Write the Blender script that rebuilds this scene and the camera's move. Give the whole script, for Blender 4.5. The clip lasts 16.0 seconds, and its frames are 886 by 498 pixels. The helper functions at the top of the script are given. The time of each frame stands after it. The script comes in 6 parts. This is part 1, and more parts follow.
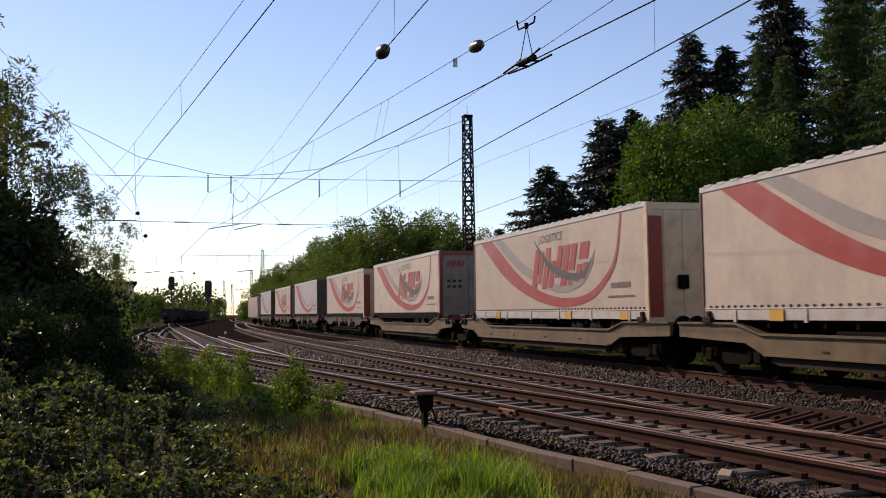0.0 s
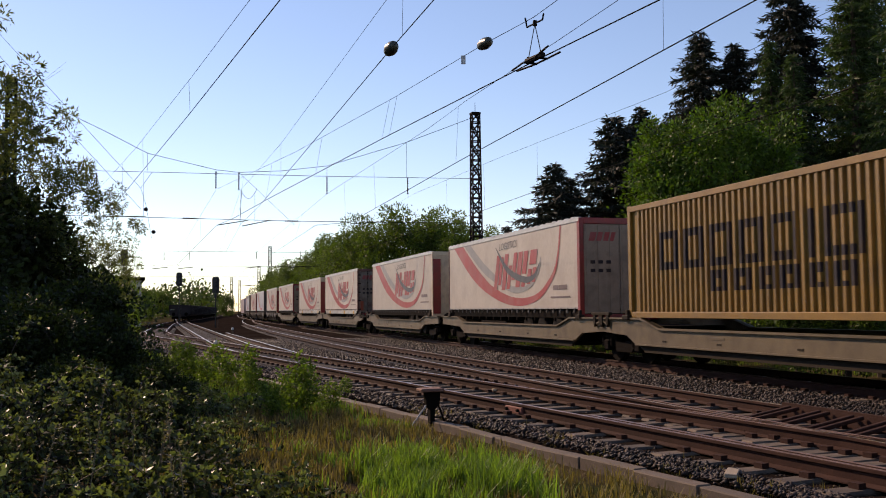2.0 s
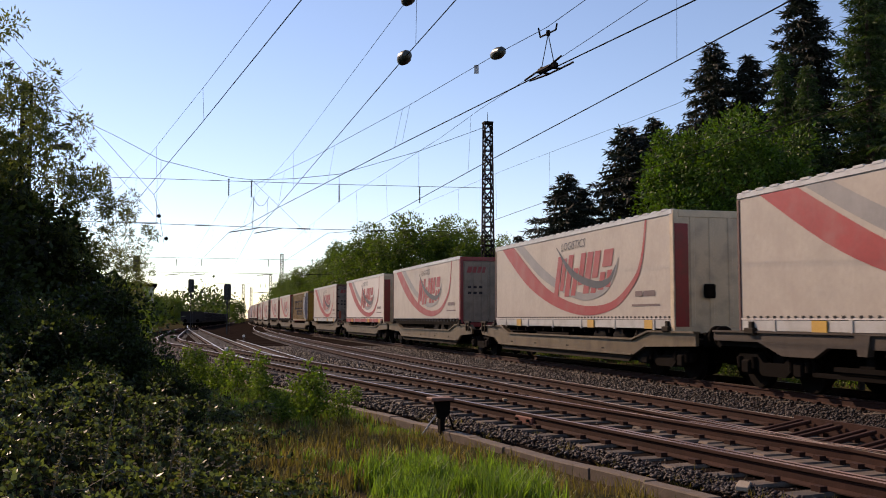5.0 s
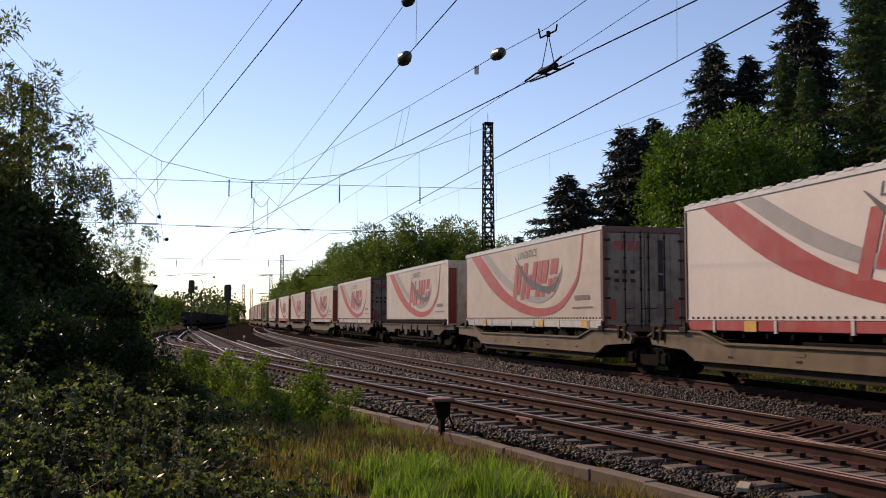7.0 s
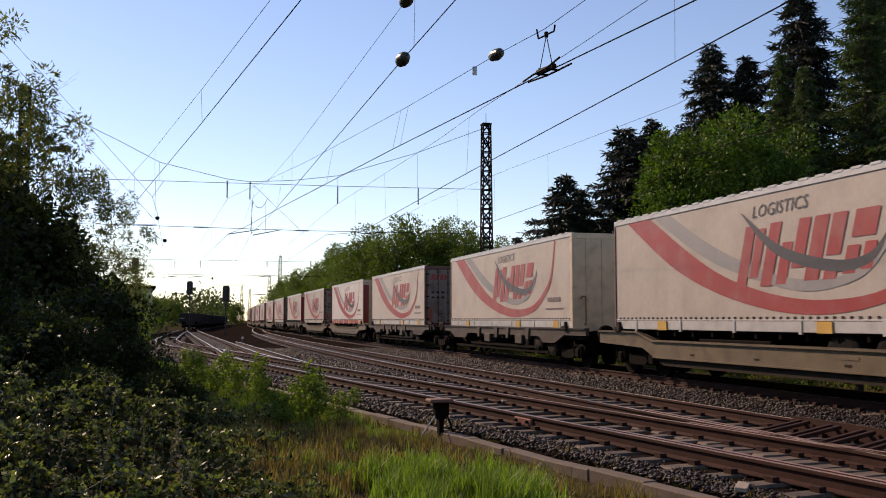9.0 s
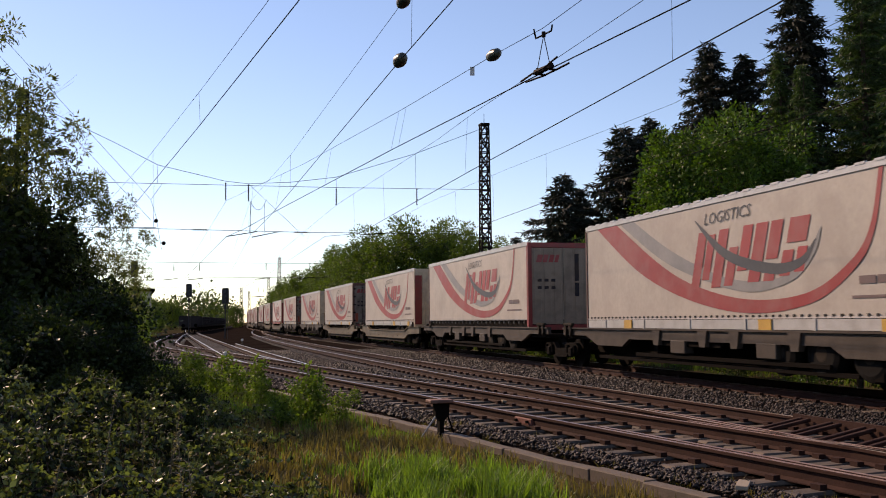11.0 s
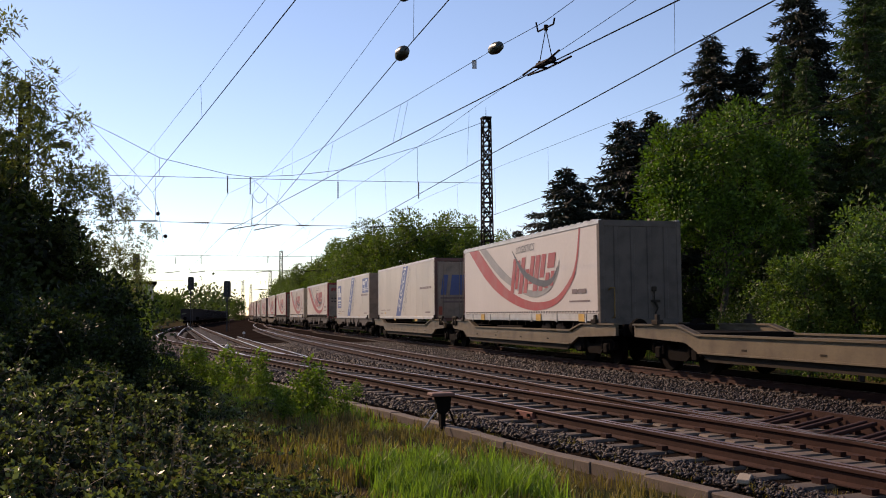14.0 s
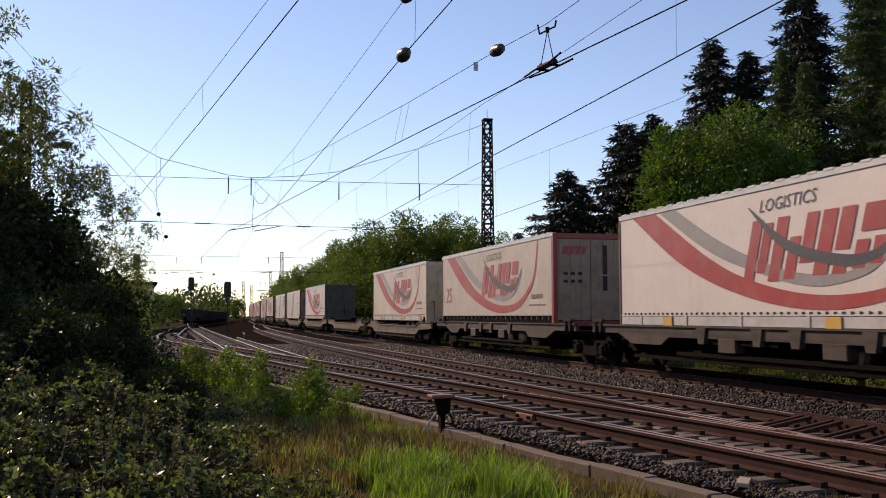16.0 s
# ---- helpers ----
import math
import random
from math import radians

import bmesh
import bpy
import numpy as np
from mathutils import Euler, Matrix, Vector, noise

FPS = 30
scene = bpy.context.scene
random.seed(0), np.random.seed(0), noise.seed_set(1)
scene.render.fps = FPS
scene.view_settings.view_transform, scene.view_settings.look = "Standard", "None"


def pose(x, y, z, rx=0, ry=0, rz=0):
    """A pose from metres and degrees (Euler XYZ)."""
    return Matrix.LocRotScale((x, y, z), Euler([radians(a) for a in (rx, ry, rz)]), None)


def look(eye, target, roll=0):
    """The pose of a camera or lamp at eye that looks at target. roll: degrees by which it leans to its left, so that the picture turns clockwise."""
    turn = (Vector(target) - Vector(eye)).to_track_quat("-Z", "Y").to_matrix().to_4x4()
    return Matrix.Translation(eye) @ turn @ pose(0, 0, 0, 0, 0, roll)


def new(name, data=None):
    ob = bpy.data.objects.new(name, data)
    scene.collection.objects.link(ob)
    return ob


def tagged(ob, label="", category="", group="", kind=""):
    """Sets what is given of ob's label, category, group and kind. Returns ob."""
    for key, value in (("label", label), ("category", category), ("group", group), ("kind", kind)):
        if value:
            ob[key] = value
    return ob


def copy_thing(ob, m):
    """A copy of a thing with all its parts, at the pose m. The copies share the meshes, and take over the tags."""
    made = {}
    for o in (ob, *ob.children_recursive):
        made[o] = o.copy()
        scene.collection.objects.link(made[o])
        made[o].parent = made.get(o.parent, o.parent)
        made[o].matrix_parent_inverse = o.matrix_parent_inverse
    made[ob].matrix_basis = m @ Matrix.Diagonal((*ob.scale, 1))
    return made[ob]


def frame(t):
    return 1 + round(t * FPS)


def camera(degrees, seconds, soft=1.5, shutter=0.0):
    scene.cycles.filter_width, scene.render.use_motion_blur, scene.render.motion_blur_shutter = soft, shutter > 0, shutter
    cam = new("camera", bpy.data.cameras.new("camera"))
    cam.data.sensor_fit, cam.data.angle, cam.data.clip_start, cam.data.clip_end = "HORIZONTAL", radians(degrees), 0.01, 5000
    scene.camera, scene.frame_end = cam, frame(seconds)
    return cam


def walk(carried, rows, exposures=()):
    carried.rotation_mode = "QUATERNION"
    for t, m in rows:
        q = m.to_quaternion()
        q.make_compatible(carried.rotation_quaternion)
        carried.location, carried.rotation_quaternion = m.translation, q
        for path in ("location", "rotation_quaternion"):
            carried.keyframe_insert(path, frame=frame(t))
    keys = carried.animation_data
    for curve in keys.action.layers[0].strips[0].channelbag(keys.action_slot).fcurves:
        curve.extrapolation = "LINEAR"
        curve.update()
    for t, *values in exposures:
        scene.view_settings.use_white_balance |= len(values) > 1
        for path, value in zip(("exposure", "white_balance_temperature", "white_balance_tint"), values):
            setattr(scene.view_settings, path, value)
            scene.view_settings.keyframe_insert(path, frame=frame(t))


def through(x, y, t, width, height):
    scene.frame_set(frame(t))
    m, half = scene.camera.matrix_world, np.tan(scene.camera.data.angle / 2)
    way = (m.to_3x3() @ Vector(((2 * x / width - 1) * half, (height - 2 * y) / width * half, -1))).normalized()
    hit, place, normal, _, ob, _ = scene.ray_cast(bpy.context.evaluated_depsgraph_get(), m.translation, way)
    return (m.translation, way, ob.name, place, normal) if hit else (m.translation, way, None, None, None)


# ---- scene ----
EYE = Vector((0.0, 0.0, 1.46))


def aim(yaw, pitch, roll):
    """Camera pose from its yaw to the left, pitch up and roll, in degrees."""
    a, b = radians(yaw), radians(pitch)
    way = Vector((-math.sin(a) * math.cos(b), math.cos(a) * math.cos(b), math.sin(b)))
    return look(EYE, EYE + way, roll)


cam = camera(49.58, 16.0, soft=1.0, shutter=0.05)
walk(cam, [(t, aim(*turn)) for t, *turn in (
    (0, -1.112, 3.747, -0.765), (0.5, -1.076, 3.735, -0.700), (1, -0.968, 3.642, -0.658), (1.5, -0.779, 3.571, -0.600),
    (2, -0.673, 3.590, -0.480), (2.5, -0.524, 3.645, -0.405), (3, -0.379, 3.810, -0.300), (3.5, -0.223, 3.955, -0.107),
    (4, -0.034, 4.064, 0.051), (6.5, 0.032, 4.149, 0.060), (7, 0.030, 4.172, 0.040), (7.5, 0.008, 4.226, 0.052),
    (8, 0.000, 4.177, 0.098), (8.5, -0.013, 4.183, 0.100), (9, -0.068, 4.217, -0.058), (11.5, -0.125, 4.251, -0.520),
    (12, -0.079, 4.159, -0.230), (12.5, -0.095, 4.058, -0.190), (13, -0.077, 3.977, -0.315), (13.5, -0.053, 3.883, -0.480),
    (14, -0.024, 3.856, -0.410), (14.5, -0.061, 3.877, -0.450), (15, -0.032, 3.859, -0.430), (15.5, -0.008, 3.896, -0.272),
    (16, 0.008, 3.964, -0.129))], [(0, 0.08, 7350, 24), (16, 0.08, 7350, 24)])

# ---- light ----
SUN_AZ, SUN_EL = radians(-46), radians(33)      # azimuth from +y, clockwise seen from above
SUN_WAY = Vector((math.sin(SUN_AZ) * math.cos(SUN_EL), math.cos(SUN_AZ) * math.cos(SUN_EL), math.sin(SUN_EL)))
world = bpy.data.worlds.new("sky")
scene.world = world
world.use_nodes = True
sky = world.node_tree.nodes.new("ShaderNodeTexSky")
sky.sky_type, sky.sun_disc = "NISHITA", False
sky.sun_elevation, sky.sun_rotation = SUN_EL, SUN_AZ
sky.air_density, sky.dust_density, sky.ozone_density = 1.0, 0.1, 3.6
backing = world.node_tree.nodes["Background"]
world.node_tree.links.new(sky.outputs[0], backing.inputs[0])
backing.inputs[1].default_value = 0.15
sun = new("sun", bpy.data.lights.new("sun", "SUN"))
sun.data.energy, sun.data.angle, sun.data.color = 4.6, radians(0.6), (1.0, 0.81, 0.60)
sun.matrix_basis = look((0, 0, 60), Vector((0, 0, 60)) - SUN_WAY)

# ---- materials ----
def material(name, base, rough=0.7, vary=0.25, scale=4.0, fine=60.0, bump=0.1, metal=0.0, stain=None, amount=0.0,
             per_object=0.0, per_island=0.0, stretch=(1, 1, 1), spec=0.5, shuffle=0.0):
    """A surface with colour variation at two scales, fine relief, and stains of a second colour."""
    m = bpy.data.materials.new(name)
    m.use_nodes = True
    n, link = m.node_tree.nodes, m.node_tree.links.new
    p = n["Principled BSDF"]
    co = n.new("ShaderNodeTexCoord")
    ma = n.new("ShaderNodeMapping")
    ma.inputs["Scale"].default_value = stretch
    link(co.outputs["Object"], ma.inputs[0])
    if shuffle:
        who, far = n.new("ShaderNodeObjectInfo"), n.new("ShaderNodeMath")
        far.operation = "MULTIPLY"
        far.inputs[1].default_value = shuffle
        link(who.outputs["Random"], far.inputs[0]), link(far.outputs[0], ma.inputs["Location"])
    big, small = n.new("ShaderNodeTexNoise"), n.new("ShaderNodeTexNoise")
    big.inputs["Scale"].default_value, big.inputs["Detail"].default_value = scale, 5
    small.inputs["Scale"].default_value, small.inputs["Detail"].default_value = fine, 3
    link(ma.outputs[0], big.inputs[0]), link(ma.outputs[0], small.inputs[0])
    add = n.new("ShaderNodeMath")
    add.operation = "ADD"
    link(big.outputs[0], add.inputs[0]), link(small.outputs[0], add.inputs[1])
    span = n.new("ShaderNodeMapRange")
    span.inputs[1].default_value, span.inputs[2].default_value = 0.6, 1.4
    span.inputs[3].default_value, span.inputs[4].default_value = 1 - vary, 1 + vary
    link(add.outputs[0], span.inputs[0])
    value = span.outputs[0]
    for kind, reach in (("ShaderNodeObjectInfo", per_object), ("ShaderNodeNewGeometry", per_island)):
        if reach:
            info, spread, times = n.new(kind), n.new("ShaderNodeMapRange"), n.new("ShaderNodeMath")
            spread.inputs[3].default_value, spread.inputs[4].default_value = 1 - reach, 1 + reach
            link(info.outputs["Random" if kind.endswith("Info") else "Random Per Island"], spread.inputs[0])
            times.operation = "MULTIPLY"
            link(value, times.inputs[0]), link(spread.outputs[0], times.inputs[1])
            value = times.outputs[0]
    hue = n.new("ShaderNodeHueSaturation")
    hue.inputs["Color"].default_value = (*base, 1)
    link(value, hue.inputs["Value"])
    colour = hue.outputs[0]
    if stain:
        spots, edge, mix = n.new("ShaderNodeTexNoise"), n.new("ShaderNodeMapRange"), n.new("ShaderNodeMixRGB")
        spots.inputs["Scale"].default_value, spots.inputs["Detail"].default_value = scale * 1.7, 8
        link(ma.outputs[0], spots.inputs[0])
        edge.inputs[1].default_value, edge.inputs[2].default_value, edge.inputs[4].default_value = 0.45, 0.7, amount
        link(spots.outputs[0], edge.inputs[0]), link(edge.outputs[0], mix.inputs[0])
        link(colour, mix.inputs[1])
        mix.inputs[2].default_value = (*stain, 1)
        colour = mix.outputs[0]
    link(colour, p.inputs["Base Color"])
    p.inputs["Roughness"].default_value, p.inputs["Metallic"].default_value = rough, metal
    p.inputs["Specular IOR Level"].default_value = spec
    if bump:
        b = n.new("ShaderNodeBump")
        b.inputs["Strength"].default_value, b.inputs["Distance"].default_value = bump, 0.02
        link(add.outputs[0], b.inputs["Height"]), link(b.outputs[0], p.inputs["Normal"])
    return m


def leaf_material(name, base, vary=0.45, through=0.4, gloss=0.55):
    """Leaves: each one its own shade, and light shines through them."""
    m = material(name, base, gloss, 0.15, 0.6, 8, 0, per_island=vary, spec=0.25)
    n, link = m.node_tree.nodes, m.node_tree.links.new
    p = n["Principled BSDF"]
    tr, mix, warm = n.new("ShaderNodeBsdfTranslucent"), n.new("ShaderNodeMixShader"), n.new("ShaderNodeMixRGB")
    warm.blend_type = "MULTIPLY"
    warm.inputs[0].default_value, warm.inputs[2].default_value = 1, (1.4, 1.6, 0.5, 1)
    link(p.inputs["Base Color"].links[0].from_socket, warm.inputs[1])
    link(warm.outputs[0], tr.inputs[0])
    mix.inputs[0].default_value = through
    link(p.outputs[0], mix.inputs[1]), link(tr.outputs[0], mix.inputs[2])
    link(mix.outputs[0], n["Material Output"].inputs[0])
    return m


CURTAIN = material("curtain_white", (0.392, 0.345, 0.292), 0.55, 0.10, 0.7, 9, 0.12, stain=(0.281, 0.234, 0.195), amount=0.5, shuffle=60.0, per_object=0.07)
CURTAIN_CLEAN = material("curtain_clean", (0.499, 0.452, 0.413), 0.5, 0.06, 0.7, 9, 0.1, stain=(0.429, 0.39, 0.351), amount=0.3, shuffle=60.0, per_object=0.07)
CURTAIN_GREY = material("curtain_grey", (0.328, 0.328, 0.351), 0.55, 0.12, 0.7, 9, 0.12, stain=(0.234, 0.218, 0.218), amount=0.5, shuffle=60.0, per_object=0.07)
BOX_WHITE = material("box_panel", (0.406, 0.367, 0.312), 0.45, 0.08, 0.9, 20, 0.05, stain=(0.351, 0.32, 0.273), amount=0.45, shuffle=60.0, per_object=0.07)
RED = material("red_print", (0.281, 0.0218, 0.0203), 0.5, 0.15, 1.0, 12, 0.05, stain=(0.281, 0.109, 0.0936), amount=0.5, shuffle=60.0, per_object=0.07)
RED_PAINT = material("red_paint", (0.218, 0.0117, 0.0117), 0.45, 0.2, 2.0, 30, 0.05, stain=(0.0936, 0.0234, 0.0156), amount=0.5)
GREY_PRINT = material("grey_print", (0.211, 0.203, 0.195), 0.5, 0.12, 1.0, 12, 0.05, stain=(0.312, 0.289, 0.265), amount=0.4, shuffle=60.0, per_object=0.07)
BLACK_PRINT = material("dark_print", (0.039, 0.039, 0.0429), 0.5, 0.2, 1.0, 12, 0.03)
PINK_PRINT = material("faded_red_print", (0.312, 0.078, 0.0624), 0.5, 0.15, 1.0, 12, 0.05)
FADED_PRINT = material("faded_dark_print", (0.125, 0.078, 0.0702), 0.5, 0.15, 1.0, 12, 0.03)
BLUE_PRINT = material("blue_print", (0.0468, 0.078, 0.203), 0.5, 0.15, 1.0, 12, 0.03)
PALE_PRINT = material("pale_print", (0.546, 0.546, 0.53), 0.5, 0.1, 1.0, 12, 0.03)
YELLOW = material("yellow_panel", (0.484, 0.281, 0.0468), 0.5, 0.15, 3.0, 40, 0.03)
CONTAINER_YELLOW = material("container_yellow", (0.20, 0.105, 0.010), 0.5, 0.2, 1.2, 30, 0.06, stain=(0.10, 0.052, 0.010), amount=0.5)
CONTAINER_GOLD = material("container_gold", (0.36, 0.19, 0.006), 0.45, 0.15, 1.2, 30, 0.05, stain=(0.22, 0.11, 0.008), amount=0.4)
RUST_POST = material("rusty_red_post", (0.105, 0.040, 0.028), 0.6, 0.25, 2.0, 30, 0.08, stain=(0.05, 0.025, 0.018), amount=0.6)
ORANGE_PRINT = material("orange_print", (0.30, 0.055, 0.022), 0.55, 0.2, 2.0, 30, 0.03)
CONTAINER_BLUE = material("container_blue", (0.020, 0.024, 0.072), 0.5, 0.2, 1.2, 30, 0.06, stain=(0.06, 0.055, 0.065), amount=0.3)
CONTAINER_INK = material("container_ink", (0.020, 0.016, 0.022), 0.6, 0.25, 2.0, 30, 0.03, spec=0.2, stain=(0.09, 0.05, 0.018), amount=0.35)
ROOF_RAIL = material("roof_rail", (0.452, 0.437, 0.413), 0.4, 0.12, 2.0, 40, 0.05, metal=0.2, stain=(0.312, 0.281, 0.25), amount=0.5)
DOOR_GREY = material("grey_door", (0.21, 0.170, 0.135), 0.65, 0.2, 1.5, 30, 0.08, spec=0.2, stain=(0.09, 0.065, 0.05), amount=0.75, shuffle=40.0)
DOOR_WHITE = material("white_door", (0.27, 0.205, 0.15), 0.65, 0.15, 1.5, 30, 0.08, spec=0.2, stain=(0.14, 0.105, 0.08), amount=0.6)
FRONT_CREAM = material("cream_front_wall", (0.52, 0.41, 0.27), 0.5, 0.12, 1.5, 30, 0.06, stain=(0.28, 0.22, 0.16), amount=0.6)
FRONT_DARK = material("grey_brown_front_wall", (0.105, 0.085, 0.070), 0.6, 0.2, 1.5, 30, 0.06, spec=0.15, stain=(0.05, 0.04, 0.033), amount=0.6)
# Dark steel, taken near black to hold the shade under the train as well.
STEEL_DARK_SHADE = material("dark_steel", (0.007, 0.0052, 0.0042), 0.9, 0.3, 3.0, 50, 0.15, spec=0.05)
STEEL_GREY = material("galvanised_steel", (0.234, 0.234, 0.234), 0.5, 0.2, 3.0, 50, 0.08, metal=0.6)
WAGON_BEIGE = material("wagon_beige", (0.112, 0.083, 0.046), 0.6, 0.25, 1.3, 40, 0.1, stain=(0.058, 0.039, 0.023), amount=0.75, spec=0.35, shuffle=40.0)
WAGON_GREY = material("wagon_grey", (0.056, 0.043, 0.034), 0.7, 0.25, 1.3, 40, 0.1, stain=(0.034, 0.026, 0.019), amount=0.75, spec=0.25, shuffle=40.0)
WAGON_IRON = material("grimy_iron", (0.030, 0.023, 0.017), 0.85, 0.3, 3.0, 40, 0.15, spec=0.1)
RUBBER = material("tyre_rubber", (0.009, 0.008, 0.007), 0.9, 0.2, 5, 50, 0.1, spec=0.1)
BUCKLE = material("strap_buckle", (0.0234, 0.0211, 0.0195), 0.6, 0.3, 5, 50, 0.05, metal=0.3)
RAIL_SIDE = material("rusty_rail", (0.032, 0.0115, 0.0075), 0.85, 0.35, 2.0, 40, 0.25, spec=0.2, stain=(0.052, 0.021, 0.014), amount=0.6)
RAIL_HEAD = material("polished_rail_head", (0.62, 0.52, 0.46), 0.28, 0.12, 3.0, 80, 0.02, metal=0.9)
RAIL_DULL = material("rusty_rail_head", (0.44, 0.29, 0.25), 0.33, 0.2, 3.0, 80, 0.03, metal=0.8, stain=(0.12, 0.06, 0.045), amount=0.5)
SLEEPER = material("weathered_sleeper", (0.088, 0.062, 0.043), 0.85, 0.25, 3.0, 40, 0.35, stain=(0.0312, 0.0218, 0.0156), amount=0.7, per_object=0.3)
BALLAST = material("ballast_bed", (0.0165, 0.0118, 0.0098), 1.0, 0.6, 0.5, 28, 1.0, spec=0.0, stain=(0.027, 0.0215, 0.018), amount=0.5)
STONES = material("ballast_stone", (0.0275, 0.0185, 0.0155), 0.6, 0.4, 3.0, 70, 0.3, spec=0.3, per_island=0.97)
CONCRETE = material("trough_concrete", (0.105, 0.076, 0.055), 0.85, 0.22, 2.0, 50, 0.3, stain=(0.0546, 0.0429, 0.0312), amount=0.7, per_object=0.15)
EARTH = material("earth_and_litter", (0.062, 0.046, 0.027), 1.0, spec=0.0, vary=0.5, scale=0.35, fine=14, bump=0.8, stain=(0.0234, 0.0351, 0.00936), amount=0.9)
GRASS = leaf_material("grass_blades", (0.112, 0.176, 0.034), 0.5, 0.48, 0.5)
STRAW = leaf_material("dry_grass", (0.138, 0.104, 0.052), 0.5, 0.40, 0.6)
STALK = leaf_material("pale_stalks", (0.16, 0.135, 0.105), 0.4, 0.3, 0.6)
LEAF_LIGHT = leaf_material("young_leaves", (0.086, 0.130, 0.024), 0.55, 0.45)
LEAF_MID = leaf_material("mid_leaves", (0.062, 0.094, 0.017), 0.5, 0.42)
# The left shrubs' shaded side is put into this dark leaf colour.
LEAF_SHADED = leaf_material("dark_shrub_leaves", (0.023, 0.035, 0.008), 0.8, 0.26, 0.55)
LEAF_DEEP = leaf_material("deep_green_leaves", (0.026, 0.046, 0.0095), 0.55, 0.25, 0.7)
LEAF_LIME = leaf_material("lime_leaves", (0.058, 0.108, 0.012), 0.7, 0.27)
LEAF_FRESH = leaf_material("fresh_leaves", (0.070, 0.112, 0.026), 0.6, 0.34)
LEAF_OLIVE = leaf_material("olive_leaves", (0.085, 0.095, 0.038), 0.55, 0.45)
LEAF_BRAMBLE = leaf_material("bramble_foliage", (0.076, 0.092, 0.042), 0.9, 0.36, 0.40)
# Darker copy of the bramble leaf: the shade of the gaps is in its colour.
LEAF_GAP_SHADE = leaf_material("bramble_undergrowth", (0.014, 0.020, 0.007), 0.7, 0.15, 0.8)
CANE = material("bramble_cane", (0.060, 0.036, 0.026), 0.7, 0.3, 5, 50, 0.1)
LEAF_FAR = leaf_material("far_leaves", (0.0504, 0.0714, 0.021), 0.5, 0.3)
NEEDLES = leaf_material("spruce_needles", (0.015, 0.020, 0.0125), 0.5, 0.1, 0.6)
NEEDLES_LARCH = leaf_material("larch_needles", (0.038, 0.066, 0.024), 0.5, 0.28, 0.6)
BARK = material("bark", (0.0546, 0.0406, 0.0312), 0.9, 0.35, 3.0, 30, 0.6, stretch=(1, 1, 0.25))
MAST_STEEL = material("mast_steel", (0.011, 0.009, 0.008), 0.9, 0.3, 2.0, 40, 0.1, spec=0.1)
WIRE = material("overhead_wire", (0.007, 0.0065, 0.006), 0.9, 0.2, 2.0, 40, 0, spec=0.05)
INSULATOR = material("brown_insulator", (0.016, 0.011, 0.010), 0.8, 0.2, 4.0, 40, 0, spec=0.1)
GREEN_GLAZE = material("green_insulator", (0.036, 0.042, 0.030), 0.4, 0.3, 6.0, 40, 0.1)
SIGNAL_BLACK = material("signal_black", (0.0156, 0.0156, 0.0156), 0.6, 0.2, 3.0, 40, 0)
WAGON_DARK = material("coal_wagon_brown", (0.0218, 0.0156, 0.0133), 0.85, 0.35, 1.0, 20, 0.2)

# ---- building blocks ----
def finish(name, bm, mats, parent=None, label="", smooth=False):
    me = bpy.data.meshes.new(name)
    bmesh.ops.recalc_face_normals(bm, faces=bm.faces[:])
    bm.to_mesh(me)
    bm.free()
    for m in mats if isinstance(mats, (list, tuple)) else [mats]:
        me.materials.append(m)
    if smooth:
        me.polygons.foreach_set("use_smooth", [True] * len(me.polygons))
    return place_mesh(name, me, parent, label)


def place_mesh(name, me, parent=None, label=""):
    ob = new(name, me)
    if parent:
        ob.parent = parent
    if label:
        ob["label"] = label
    return ob


def part(name, bm, mat, parent, label="", smooth=False):
    return finish(name, bm, mat, parent, label, smooth)


def thing(name, label, category, group="", kind="", at=None):
    ob = tagged(new(name), label, category, group, kind)
    ob.empty_display_size = 0.3
    if at is not None:
        ob.matrix_basis = at
    return ob


def box(bm, lo, hi, mat=0, bevel=0.0):
    """An axis-aligned box, with its edges worn by bevel."""
    r = bmesh.ops.create_cube(bm, size=1.0)
    for v in r["verts"]:
        v.co = Vector([lo[i] + (hi[i] - lo[i]) * (v.co[i] + 0.5) for i in range(3)])
    if bevel:
        edges = list({e for v in r["verts"] for e in v.link_edges})
        r = bmesh.ops.bevel(bm, geom=edges, offset=bevel, segments=1, affect="EDGES")
        faces = r["faces"]
    if mat:
        for f in ({f for v in r["verts"] for f in v.link_faces}):
            f.material_index = mat
    return bm


def rod(bm, a, b, r0, r1=None, n=8, mat=0, caps=True):
    """A tapered rod between two points."""
    a, b = Vector(a), Vector(b)
    r1 = r0 if r1 is None else r1
    q = (b - a).to_track_quat("Z", "Y")
    rings = []
    for c, r in ((a, r0), (b, r1)):
        rings.append([bm.verts.new(c + q @ Vector((r * math.cos(k * math.tau / n), r * math.sin(k * math.tau / n), 0))) for k in range(n)])
    made = [bm.faces.new((rings[0][k], rings[0][(k + 1) % n], rings[1][(k + 1) % n], rings[1][k])) for k in range(n)]
    if caps:
        made += [bm.faces.new(rings[0][::-1]), bm.faces.new(rings[1])]
    for f in made:
        f.material_index = mat
    return bm


